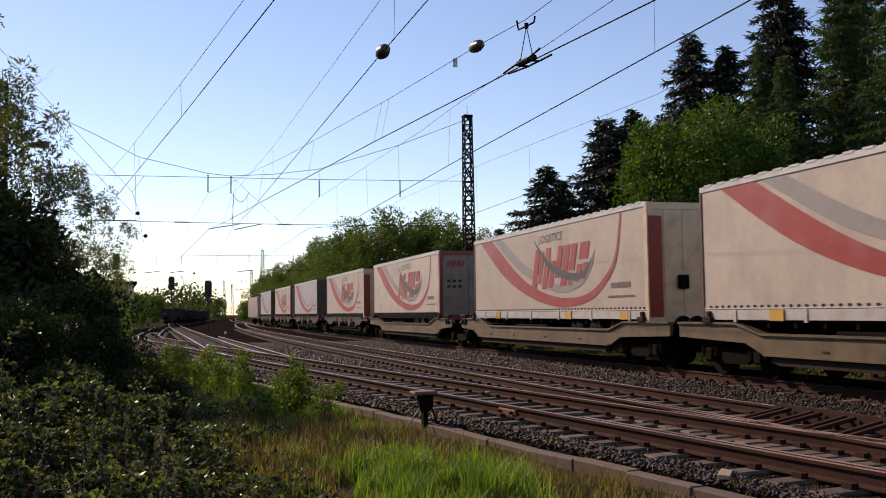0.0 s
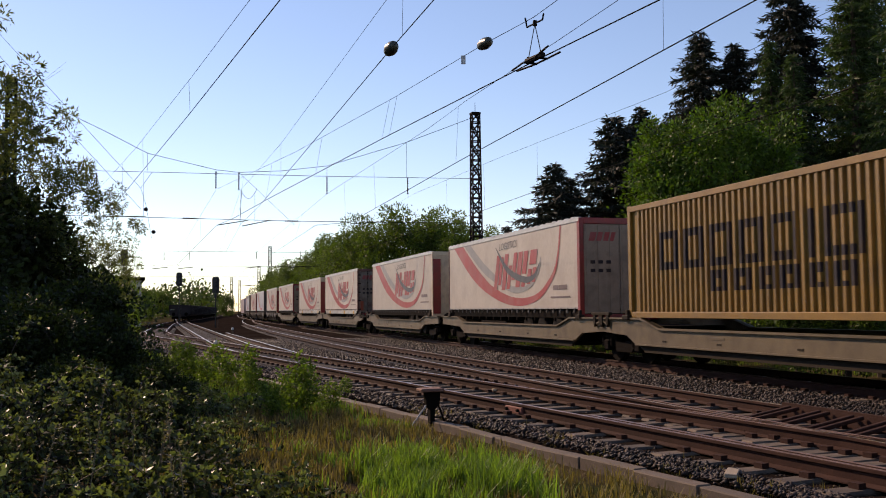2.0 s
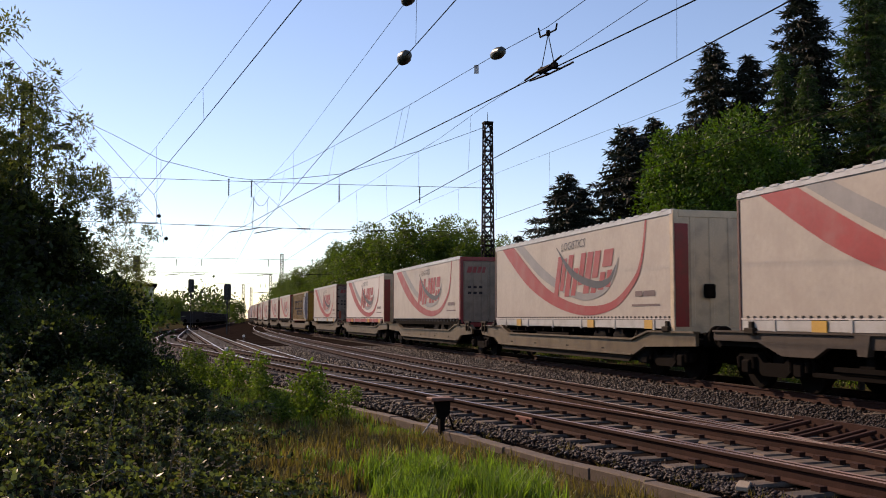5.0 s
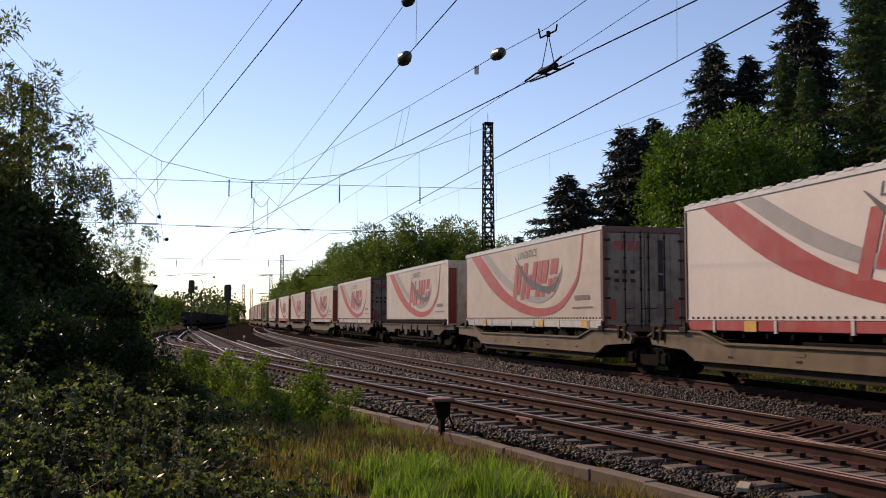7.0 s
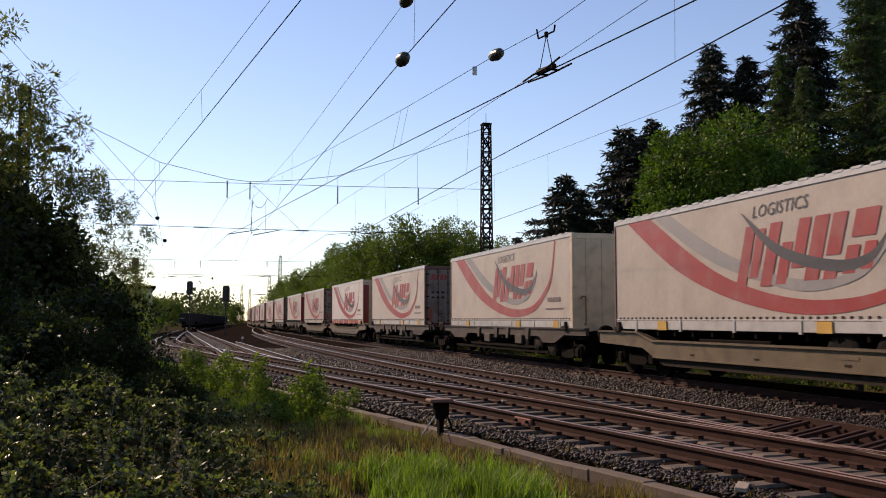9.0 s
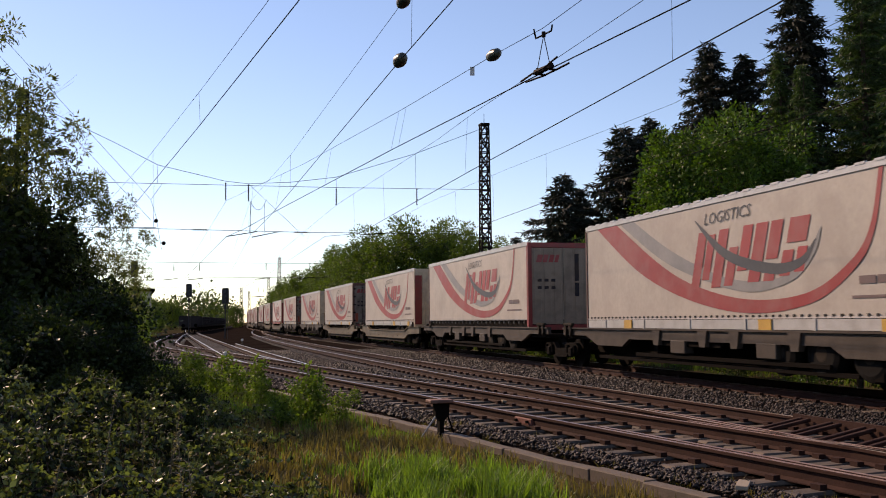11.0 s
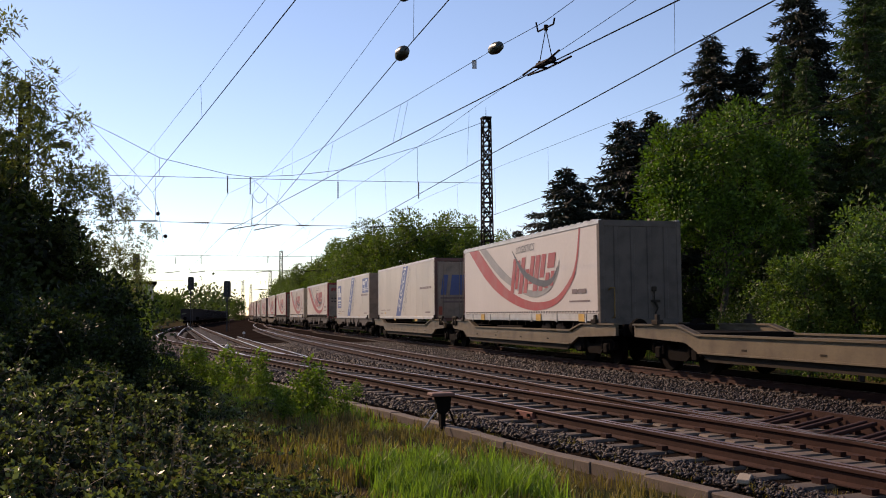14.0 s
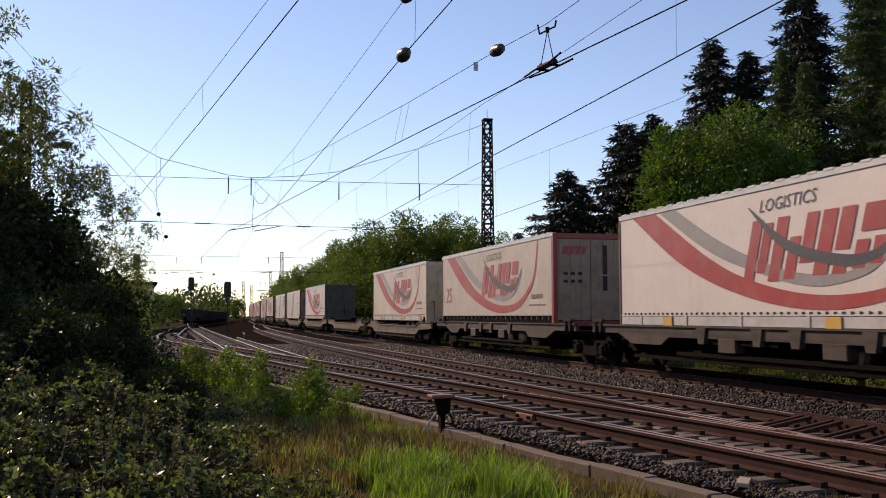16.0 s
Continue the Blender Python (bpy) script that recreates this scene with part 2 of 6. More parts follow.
def extrude_poly(bm, points, axis, lo, hi, mat=0):
    """A plate with the outline points, given in the two other axes, from lo to hi along axis."""
    others = [i for i in range(3) if i != axis]
    rings = []
    for level in (lo, hi):
        ring = []
        for p in points:
            co = [0.0, 0.0, 0.0]
            co[axis], co[others[0]], co[others[1]] = level, p[0], p[1]
            ring.append(bm.verts.new(co))
        rings.append(ring)
    n = len(points)
    made = [bm.faces.new((rings[0][k], rings[0][(k + 1) % n], rings[1][(k + 1) % n], rings[1][k])) for k in range(n)]
    made += [bm.faces.new(rings[0][::-1]), bm.faces.new(rings[1])]
    for f in made:
        f.material_index = mat
    return bm


def lathe(bm, axis_a, axis_b, profile, n=12, mat=0):
    """A turned body: profile is a list of (share of the way from a to b, radius)."""
    a, b = Vector(axis_a), Vector(axis_b)
    q = (b - a).to_track_quat("Z", "Y")
    rings = []
    for s, r in profile:
        c = a.lerp(b, s)
        rings.append([bm.verts.new(c + q @ Vector((r * math.cos(k * math.tau / n), r * math.sin(k * math.tau / n), 0))) for k in range(n)])
    for one, two in zip(rings, rings[1:]):
        for k in range(n):
            bm.faces.new((one[k], one[(k + 1) % n], two[(k + 1) % n], two[k])).material_index = mat
    bm.faces.new(rings[0][::-1]).material_index = mat
    bm.faces.new(rings[-1]).material_index = mat
    return bm


def sweep(bm, points, profile, mats=None):
    """A bar of the given cross-section (side, up) along points that lie level."""
    rings = []
    for i, p in enumerate(points):
        d = (points[min(i + 1, len(points) - 1)] - points[max(i - 1, 0)])
        d.z = 0
        d.normalize()
        side = Vector((d.y, -d.x, 0))
        rings.append([bm.verts.new(p + side * s + Vector((0, 0, u))) for s, u in profile])
    n = len(profile)
    for one, two in zip(rings, rings[1:]):
        for k in range(n):
            f = bm.faces.new((one[k], one[(k + 1) % n], two[(k + 1) % n], two[k]))
            if mats:
                f.material_index = mats[k]
    bm.faces.new(rings[0]), bm.faces.new(rings[-1][::-1])
    return bm


def mesh_from(name, verts, faces, mats):
    me = bpy.data.meshes.new(name)
    verts, faces = np.asarray(verts, np.float32), np.asarray(faces, np.int32)
    me.vertices.add(len(verts))
    me.vertices.foreach_set("co", verts.ravel())
    w = faces.shape[1]
    me.loops.add(faces.size)
    me.loops.foreach_set("vertex_index", faces.ravel())
    me.polygons.add(len(faces))
    me.polygons.foreach_set("loop_start", np.arange(0, faces.size, w, dtype=np.int32))
    for m in mats if isinstance(mats, (list, tuple)) else [mats]:
        me.materials.append(m)
    me.update(calc_edges=True)
    return me


def unit(a):
    return a / np.maximum(np.linalg.norm(a, axis=-1, keepdims=True), 1e-9)


def leaf_mesh(name, at, out, size, mat, rng, slim=0.55, droop=0.0):
    """Small folded leaves at the places at, pointing along out."""
    n = len(at)
    out = unit(out + rng.normal(0, 0.5, (n, 3)) + np.array([0, 0, -droop]))
    side = unit(np.cross(out, rng.normal(0, 1, (n, 3))))
    up = np.cross(side, out)
    s = (size * rng.uniform(0.6, 1.35, n))[:, None]
    tip, base = at + out * s, at
    mid = at + out * s * 0.45 - up * s * 0.12
    verts = np.stack([base, mid + side * s * slim * 0.5 + up * s * 0.1, tip, mid - side * s * slim * 0.5 + up * s * 0.1], 1).reshape(-1, 3)
    k = np.arange(n)[:, None] * 4
    return mesh_from(name, verts, k + np.array([[0, 1, 2, 3]]), mat)


def text_mesh(body, size):
    """Letters as a flat mesh, from Blender's own font."""
    cu = bpy.data.curves.new("letters", "FONT")
    cu.body, cu.size, cu.extrude, cu.resolution_u = body, size, 0.0, 2
    ob = bpy.data.objects.new("letters", cu)
    scene.collection.objects.link(ob)
    me = bpy.data.meshes.new_from_object(ob.evaluated_get(bpy.context.evaluated_depsgraph_get()))
    bpy.data.objects.remove(ob)
    bpy.data.curves.remove(cu)
    return me

# ---- plan: the tracks as x for each y ----
HEAD = Vector((-0.2585, 0.96601, 0.0))          # way of the train
SIDE = Vector((0.96601, 0.2585, 0.0))
BASE = Vector((12.978, 0.33, 0.0))
BEND_AT, BEND_R = 93.0, 3000.0


def along(u):
    """Place and turn (degrees about z) on the train's track, u metres along it."""
    over = max(0.0, u - BEND_AT)
    a = over / BEND_R
    p = BASE + HEAD * (u - over) + HEAD * (BEND_R * math.sin(a)) + SIDE * (BEND_R * (1 - math.cos(a)))
    return p, math.degrees(math.atan2(-HEAD.x, HEAD.y)) - math.degrees(a)


def x_train(y):
    return 13.065 - 0.26765 * y + max(0.0, y - 90) ** 2 / (2 * BEND_R)


def x_middle(y):
    return 8.75 - 0.31 * y + 0.0004 * y * y


def ease(s):
    s = min(1.0, max(0.0, s))
    return s * s * s * (s * (6 * s - 15) + 10)


def x_near(y):
    x = 8.4 - 0.42 * min(y, 50.0)
    steps = max(0, int((y - 50) / 0.5))
    for k in range(steps):
        x += 0.5 * (-0.42 + 0.165 * ease((k * 0.5) / 30) + 0.07 * ease((k * 0.5 - 44) / 64))
    return x


def x_branch(y):
    if y < 33:
        return x_near(y)
    bend = min(y - 33, 10)
    return x_near(33) - 0.42 * bend + 0.0068 * bend * bend - 0.285 * max(0, y - 43) + 0.00012 * max(0, y - 90) ** 2


def x_trough(y):
    return 6.72 - 0.46 * y


def ground_z(x, y):
    d = x_trough(y) - x
    if d > 0:
        z = -0.33 + 0.045 * min(d, 14) + 0.05 * max(0, min(d - 5, 8)) * (1 if y > 3 else 0.3)
    else:
        d = x - x_train(y)
        z = -0.33 if d < 2.6 else -0.33 - 0.5 * ease((d - 2.6) / 2) + 0.5 * ease((d - 8) / 10)
    if abs(x) < 60 and -20 < y < 120:
        z += 0.05 * noise.noise(Vector((x * 0.6, y * 0.6, 0))) + 0.02 * noise.noise(Vector((x * 2.1, y * 2.1, 4)))
    return z


# ---- ground and ballast ----
def graded(lo, hi, near, step, grow):
    """Coordinates that lie close together near a place and spread out from it."""
    out = [near]
    for sign in (1, -1):
        p, s = near, step
        while lo < p < hi:
            p += sign * s
            s *= grow if abs(p - near) > 25 else 1.0
            out.append(max(lo, min(hi, p)))
    return sorted(set(out))


def build_ground():
    xs, ys = graded(-2500, 2500, 0, 0.7, 1.25), graded(-1500, 3500, 14, 0.7, 1.25)
    verts = [(x, y, ground_z(x, y)) for y in ys for x in xs]
    w = len(xs)
    faces = [(j * w + i, j * w + i + 1, (j + 1) * w + i + 1, (j + 1) * w + i) for j in range(len(ys) - 1) for i in range(w - 1)]
    ground = place_mesh("ground", mesh_from("ground", verts, faces, EARTH))
    tagged(ground, "brown earth and grass ground beside the railway", "ground", kind="structure")
    ground.data.polygons.foreach_set("use_smooth", [True] * len(faces))
    bed_y = [-60 + k * 2 for k in range(40)] + [20 + k * 4 for k in range(130)]
    verts, faces, cols = [], [], 26
    for y in bed_y:
        left = x_trough(y) + 0.16 if y < 18 else min(x_trough(18) + 0.16 - 0.42 * (y - 18), 0) if y < 50 else x_near(y) - 3.2
        right = x_train(y) + 3.3
        for i in range(cols):
            s = i / (cols - 1)
            x = left + (right - left) * s
            edge = min(1.0, (right - x) / 1.2)
            z = -0.205 + 0.035 * noise.noise(Vector((x * 0.9, y * 0.5, 2))) - 0.45 * (1 - edge) - (0.1 if i == 0 else 0)
            verts.append((x, y, z))
    for j in range(len(bed_y) - 1):
        faces += [(j * cols + i, j * cols + i + 1, (j + 1) * cols + i + 1, (j + 1) * cols + i) for i in range(cols - 1)]
    bed = place_mesh("ballast_bed", mesh_from("ballast_bed", verts, faces, BALLAST))
    tagged(bed, "dark brown crushed stone ballast under the tracks", "ballast", kind="structure")
    bed.data.polygons.foreach_set("use_smooth", [True] * len(faces))


def build_stones():
    """Loose ballast stones where the camera sees them singly."""
    rng = np.random.default_rng(5)
    count = 115000
    y = 7.5 + 48 * rng.random(count) ** 2.1
    lo = np.array([x_trough(a) + 0.2 for a in y])
    hi = np.array([x_train(a) + 1.0 for a in y])
    x = lo + (hi - lo) * rng.random(count)
    gap = np.minimum.reduce([np.abs(x - np.array([q(a) for a in y])) for q in (x_near, x_middle)])
    z = np.where(gap < 1.3, -0.24, -0.19) + rng.normal(0, 0.012, count)
    shape = np.array([(1, 0, 0), (-1, 0, 0), (0, 1, 0), (0, -1, 0), (0, 0, 1), (0, 0, -1)], float)
    tri = np.array([(0, 2, 4), (2, 1, 4), (1, 3, 4), (3, 0, 4), (2, 0, 5), (1, 2, 5), (3, 1, 5), (0, 3, 5)])
    r = rng.uniform(0.012, 0.030, count) * (1 + y / 36)
    v = shape[None] * rng.uniform(0.6, 1.3, (count, 6, 1)) + rng.normal(0, 0.25, (count, 6, 3))
    a = rng.uniform(0, math.tau, count)
    ca, sa = np.cos(a)[:, None], np.sin(a)[:, None]
    v = np.stack([v[..., 0] * ca - v[..., 1] * sa, v[..., 0] * sa + v[..., 1] * ca, v[..., 2] * 0.75], -1) * r[:, None, None]
    v += np.stack([x, y, z], -1)[:, None]
    me = mesh_from("ballast_stones", v.reshape(-1, 3), (np.arange(count)[:, None, None] * 6 + tri[None]).reshape(-1, 3), STONES)
    tagged(place_mesh("ballast_stones", me), "loose grey-brown crushed ballast stones between the rails", "ballast", kind="stuff")


# ---- rails and sleepers ----
RAIL = [(-0.07, -0.172), (0.07, -0.172), (0.07, -0.16), (0.012, -0.135), (0.012, -0.045), (0.036, -0.035), (0.036, -0.006),
        (0.03, 0.0), (-0.03, 0.0), (-0.036, -0.006), (-0.036, -0.035), (-0.012, -0.045), (-0.012, -0.135), (-0.07, -0.16)]
RAIL_MATS = [0] * 7 + [1] + [0] * 6


def rail_between(parent, path, y0, y1, shift, head, name="rail", step=1.6):
    n = max(2, int((y1 - y0) / step))
    ys = [y0 + (y1 - y0) * k / n for k in range(n + 1)]
    points = []
    for y in ys:
        d = (path(y + 0.5) - path(y - 0.5))
        nx, ny = 1 / math.hypot(1, d), -d / math.hypot(1, d)
        points.append(Vector((path(y) + nx * shift, y + ny * shift, 0)))
    bm = bmesh.new()
    sweep(bm, points, RAIL, RAIL_MATS)
    return part(name, bm, [RAIL_SIDE, head], parent)


def sleeper_mesh(length):
    bm = bmesh.new()
    box(bm, (-length / 2, -0.13, -0.36), (length / 2, 0.13, -0.174), bevel=0.025)
    for s in (-0.753, 0.753):
        for q in (-0.15, 0.15):
            box(bm, (s + q * 0.95 - 0.045, -0.06, -0.176), (s + q * 0.95 + 0.045, 0.06, -0.12), 1)
    me = bpy.data.meshes.new("sleeper")
    bm.to_mesh(me)
    bm.free()
    me.materials.append(SLEEPER), me.materials.append(RAIL_SIDE)
    return me


def build_track(label, path, y0, y1, sleepers, head, spread=2.6):
    track = thing("railway_track", label, "railway track", "tracks", "structure")
    for s in (-0.753, 0.753):
        rail_between(track, path, y0, y1, s, head)
    me = sleeper_mesh(spread)
    y = sleepers[0]
    while y < sleepers[1]:
        d = path(y + 0.5) - path(y - 0.5)
        ob = place_mesh("sleeper", me, track)
        ob.matrix_basis = pose(path(y), y, random.uniform(-0.006, 0.006), 0, 0, -math.degrees(math.atan(d)) + random.uniform(-0.8, 0.8))
        y += 0.62 / math.hypot(1, d)
    return track


build_ground()
near_track = build_track("rusty railway track on weathered sleepers that bends towards the sidings", x_near, -40, 420, (5, 95), RAIL_DULL)
middle_track = build_track("railway track with polished rail heads beside the train", x_middle, -40, 420, (5, 110), RAIL_HEAD)
train_track = build_track("ballasted railway track under the passing freight train", x_train, -500, 620, (8, 90), RAIL_HEAD)
branch_track = build_track("railway track that branches off through a turnout", x_branch, 36, 420, (44, 130), RAIL_HEAD)

# ---- the freight train ----
LONG, HALF, TOP, EDGE = 13.74, 1.275, 4.12, 1.47
SHEETS = {}


def shared(key, make):
    """Alike pieces of the train use one mesh."""
    if key not in SHEETS:
        bm = bmesh.new()
        mats = make(bm)
        bmesh.ops.recalc_face_normals(bm, faces=bm.faces[:])
        me = bpy.data.meshes.new(key)
        bm.to_mesh(me)
        bm.free()
        for m in mats:
            me.materials.append(m)
        SHEETS[key] = me
    return SHEETS[key]


def on_side(u, v, lift=0.006):
    """A point of the side that faces the camera: u from the leading end, v from the curtain's lower edge."""
    return Vector((-HALF - lift, LONG / 2 - u, EDGE + v))


def ribbon(bm, lower, upper, lift, mat=0):
    """A printed band on the curtain between two lines."""
    one = [bm.verts.new(on_side(u, v, lift)) for u, v in lower]
    two = [bm.verts.new(on_side(u, v, lift)) for u, v in upper]
    for k in range(len(one) - 1):
        bm.faces.new((one[k], one[k + 1], two[k + 1], two[k])).material_index = mat


def quad_on_side(bm, points, lift, mat=0):
    bm.faces.new([bm.verts.new(on_side(u, v, lift)) for u, v in points]).material_index = mat


def through_points(points, per=6):
    """A smooth line through a few points."""
    q = [points[0]] + list(points) + [points[-1]]
    out = []
    for a, b, c, d in zip(q, q[1:], q[2:], q[3:]):
        for k in range(per):
            t = k / per
            out.append(tuple(0.5 * (2 * b[i] + (c[i] - a[i]) * t + (2 * a[i] - 5 * b[i] + 4 * c[i] - d[i]) * t * t + (3 * b[i] - a[i] - 3 * c[i] + d[i]) * t ** 3) for i in (0, 1)))
    return out + [points[-1]]


def red_swoosh(bm):
    ribbon(bm, through_points(((0.75, 2.56), (3.3, 1.20), (5.8, 0.42), (8.3, 0.08), (10.4, 0.26), (11.65, 0.87), (12.15, 1.50), (12.42, 2.56))),
           through_points(((2.0, 2.56), (4.4, 1.35), (6.15, 0.73), (8.25, 0.37), (10.2, 0.44), (11.45, 0.95), (12.02, 1.53), (12.31, 2.56))), 0.004)
    return [RED]


def grey_swoosh(bm):
    ribbon(bm, through_points(((2.2, 2.56), (4.5, 1.45), (6.45, 0.86), (8.3, 0.52), (9.8, 0.70), (10.5, 1.18), (10.73, 1.66))),
           through_points(((3.0, 2.56), (4.75, 1.74), (6.3, 1.18), (7.8, 0.80), (9.3, 0.76), (10.2, 1.12), (10.70, 1.66))), 0.003)
    return [GREY_PRINT]


def dark_swoosh(bm):
    ribbon(bm, through_points(((6.19, 2.22), (7.4, 1.28), (9.1, 0.86), (10.15, 0.98), (10.58, 1.45))),
           through_points(((6.24, 2.22), (7.55, 1.45), (9.1, 1.08), (10.05, 1.12), (10.53, 1.45))), 0.0065)
    return [BLACK_PRINT]


EMBLEM = ((5.72, 0.36, 0.66, 1.92), (6.16, 0.30, 0.84, 1.84), (6.60, 0.38, 0.66, 1.92), (7.12, 0.34, 0.68, 1.50), (7.54, 0.36, 0.98, 1.92),
          (8.02, 0.42, 0.72, 1.92), (8.54, 0.40, 1.16, 1.92), (8.58, 0.36, 0.72, 1.02), (9.10, 0.34, 0.80, 1.30), (9.16, 0.62, 1.44, 1.92), (9.56, 0.30, 0.86, 1.34))


def emblem_stroke(bm, u, w, v0, v1, lean=0.34):
    """One of the slanted red bars that stand for the emblem."""
    quad_on_side(bm, [(u + lean * v0, v0), (u + w + lean * v0, v0), (u + w + lean * v1, v1), (u + lean * v1, v1)], 0.005)
    return [RED]


def lettering(key, body, height, u, v, mat, lean=0.0, turn=0.0, width=None, lift=0.0065):
    """Readable words laid flat on the side that faces the camera."""
    if key not in SHEETS:
        me = text_mesh(body, height)
        wide = max(w.co.x for w in me.vertices)
        k = (width / wide) if width else 1.0
        ca, sa = math.cos(radians(turn)), math.sin(radians(turn))
        for w in me.vertices:
            a, b = w.co.x * k + lean * w.co.y, w.co.y
            a, b = a * ca - b * sa, a * sa + b * ca
            w.co = on_side(u + a, v + b, lift)
        me.materials.clear()
        me.materials.append(mat)
        SHEETS[key] = me
    return SHEETS[key]


def curtain_shell(bm):
    """The load space: a slightly bellied curtain with soft folds on a straight frame."""
    n, rows = 68, 6
    for sx in (-1, 1):
        grid = []
        for i in range(n + 1):
            y = -LONG / 2 + LONG * i / n
            line = []
            for j in range(rows + 1):
                s = j / rows
                wave = 0.003 * math.sin(i * 1.15 + 0.6 * math.sin(i * 0.37)) * math.sin(s * 3.1) + 0.002 * math.sin(i * 2.9 + s * 2) * (1 - s) - 0.005 - 0.004 * math.sin(s * math.pi) * (0.4 + 0.6 * abs(math.sin(i * math.pi / 13.6)))
                line.append(bm.verts.new((sx * (HALF + (wave if 0 < i < n else 0)), y, EDGE + (TOP - 0.12 - EDGE) * s)))
            grid.append(line)
        for i in range(n):
            for j in range(rows):
                bm.faces.new((grid[i][j], grid[i + 1][j], grid[i + 1][j + 1], grid[i][j + 1]))
    box(bm, (-HALF + 0.03, -LONG / 2 + 0.02, EDGE - 0.01), (HALF - 0.03, LONG / 2 - 0.02, TOP - 0.1))
    return None


def roof_edge(bm, notched=True):
    """Roof sheet with its raised, notched side beams."""
    box(bm, (-HALF + 0.05, -LONG / 2, TOP - 0.1), (HALF - 0.05, LONG / 2, TOP - 0.02))
    for sx in (-1, 1):
        lo, hi = sorted((sx * (HALF + 0.018), sx * (HALF - 0.09)))
        box(bm, (lo, -LONG / 2, TOP - 0.13), (hi, LONG / 2, TOP), bevel=0.012)
        if notched:
            for k in range(27):
                y = -LONG / 2 + 0.3 + k * 0.5
                lo2, hi2 = sorted((sx * (HALF + 0.028), sx * (HALF - 0.03)))
                box(bm, (lo2, y - 0.05, TOP - 0.02), (hi2, y + 0.22, TOP + 0.025))
    return [ROOF_RAIL]


def side_straps(bm):
    """Curtain hem with a row of strap buckles that hang from it."""
    for sx in (-1, 1):
        x = sx * (HALF + 0.004)
        box(bm, (min(x, x - sx * 0.02), -LONG / 2 + 0.05, EDGE - 0.03), (max(x, x - sx * 0.02), LONG / 2 - 0.05, EDGE + 0.012), 1)
        for k in range(25):
            y = -LONG / 2 + 0.35 + k * 0.54
            box(bm, (min(x, x + sx * 0.03), y - 0.03, EDGE - 0.16), (max(x, x + sx * 0.03), y + 0.03, EDGE - 0.02))
            box(bm, (min(x, x + sx * 0.045), y - 0.055, EDGE - 0.14), (max(x, x + sx * 0.045), y + 0.055, EDGE - 0.08))
    return [BUCKLE, GREY_PRINT]


def hem_eyelets(bm):
    """A bright hem with a dotted row of eyelets."""
    for sx in (-1, 1):
        x = sx * (HALF + 0.004)
        box(bm, (min(x, x + sx * 0.012), -LONG / 2 + 0.04, EDGE - 0.035), (max(x, x + sx * 0.012), LONG / 2 - 0.04, EDGE))
        for k in range(58):
            y = -LONG / 2 + 0.2 + k * 0.232
            box(bm, (min(x, x + sx * 0.02), y - 0.03, EDGE - 0.005), (max(x, x + sx * 0.02), y + 0.03, EDGE + 0.045), 1)
    return [CURTAIN_CLEAN, BUCKLE]


def side_board(bm, mat):
    for sx in (-1, 1):
        x = sx * (HALF - 0.02)
        box(bm, (min(x, x + sx * 0.025), -LONG / 2 + 0.02, EDGE - 0.26), (max(x, x + sx * 0.025), LONG / 2 - 0.02, EDGE - 0.045), bevel=0.006)
        for k in range(6):
            y = -LONG / 2 + 1.0 + k * 2.3
            box(bm, (min(x, x + sx * 0.045), y - 0.045, EDGE - 0.3), (max(x, x + sx * 0.045), y + 0.045, EDGE - 0.04), 1)
    return [mat, ROOF_RAIL]


def yellow_plate(bm):
    box(bm, (-HALF - 0.035, -0.22, EDGE - 0.27), (-HALF - 0.012, 0.22, EDGE - 0.05))
    return [YELLOW]


def print_bars(t, name, bars, mat, lift=0.005):
    """Writing too small to read, each line a bar on the side."""
    for u0, u1, v0, v1 in bars:
        def bar(bm):
            quad_on_side(bm, [(u0, v0), (u1, v0), (u1, v1), (u0, v1)], lift)
            return [mat]
        place_mesh(name, shared(f"bar{u0}{u1}{v0}{v1}{mat.name}", bar), t)


def end_bars(t, name, bars, mat, lean=0.0, proud=0.058):
    """The same on the end that faces back."""
    y = -LONG / 2 - proud
    for x0, x1, z0, z1 in bars:
        def bar(bm):
            bm.faces.new([bm.verts.new(p) for p in ((x0, y, z0), (x1, y, z0), (x1 + lean, y, z1), (x0 + lean, y, z1))])
            return [mat]
        place_mesh(name, shared(f"end{x0}{x1}{z0}{z1}{mat.name}", bar), t)


def chassis(bm):
    """Two frame beams with cross members, landing legs and an underrun bar."""
    for sx in (-0.55, 0.55):
        extrude_poly(bm, [(-LONG / 2 + 0.1, 0.78), (3.5, 0.78), (4.2, 1.0), (LONG / 2 - 0.1, 1.0), (LONG / 2 - 0.1, 1.2), (-LONG / 2 + 0.1, 1.2)], 0, sx - 0.06, sx + 0.06)
    box(bm, (-HALF + 0.06, -LONG / 2 + 0.05, 1.17), (HALF - 0.06, LONG / 2 - 0.05, EDGE - 0.015))
    for k in range(16):
        y = -LONG / 2 + 0.4 + k * 0.85
        box(bm, (-HALF + 0.05, y - 0.04, 1.06), (HALF - 0.05, y + 0.04, 1.17))
    for sx in (-0.95, 0.95):
        box(bm, (sx - 0.07, 3.1, 0.62), (sx + 0.07, 3.3, 1.1))
        box(bm, (sx - 0.14, 3.0, 0.58), (sx + 0.14, 3.4, 0.62))
    box(bm, (-1.15, -LONG / 2 + 0.12, 0.72), (1.15, -LONG / 2 + 0.22, 0.86))
    for sx in (-1, 1):
        box(bm, (sx * 1.2 - 0.03, -0.2, 0.78), (sx * 1.2 + 0.03, 2.6, 1.02), bevel=0.02)
    return [STEEL_DARK_SHADE]


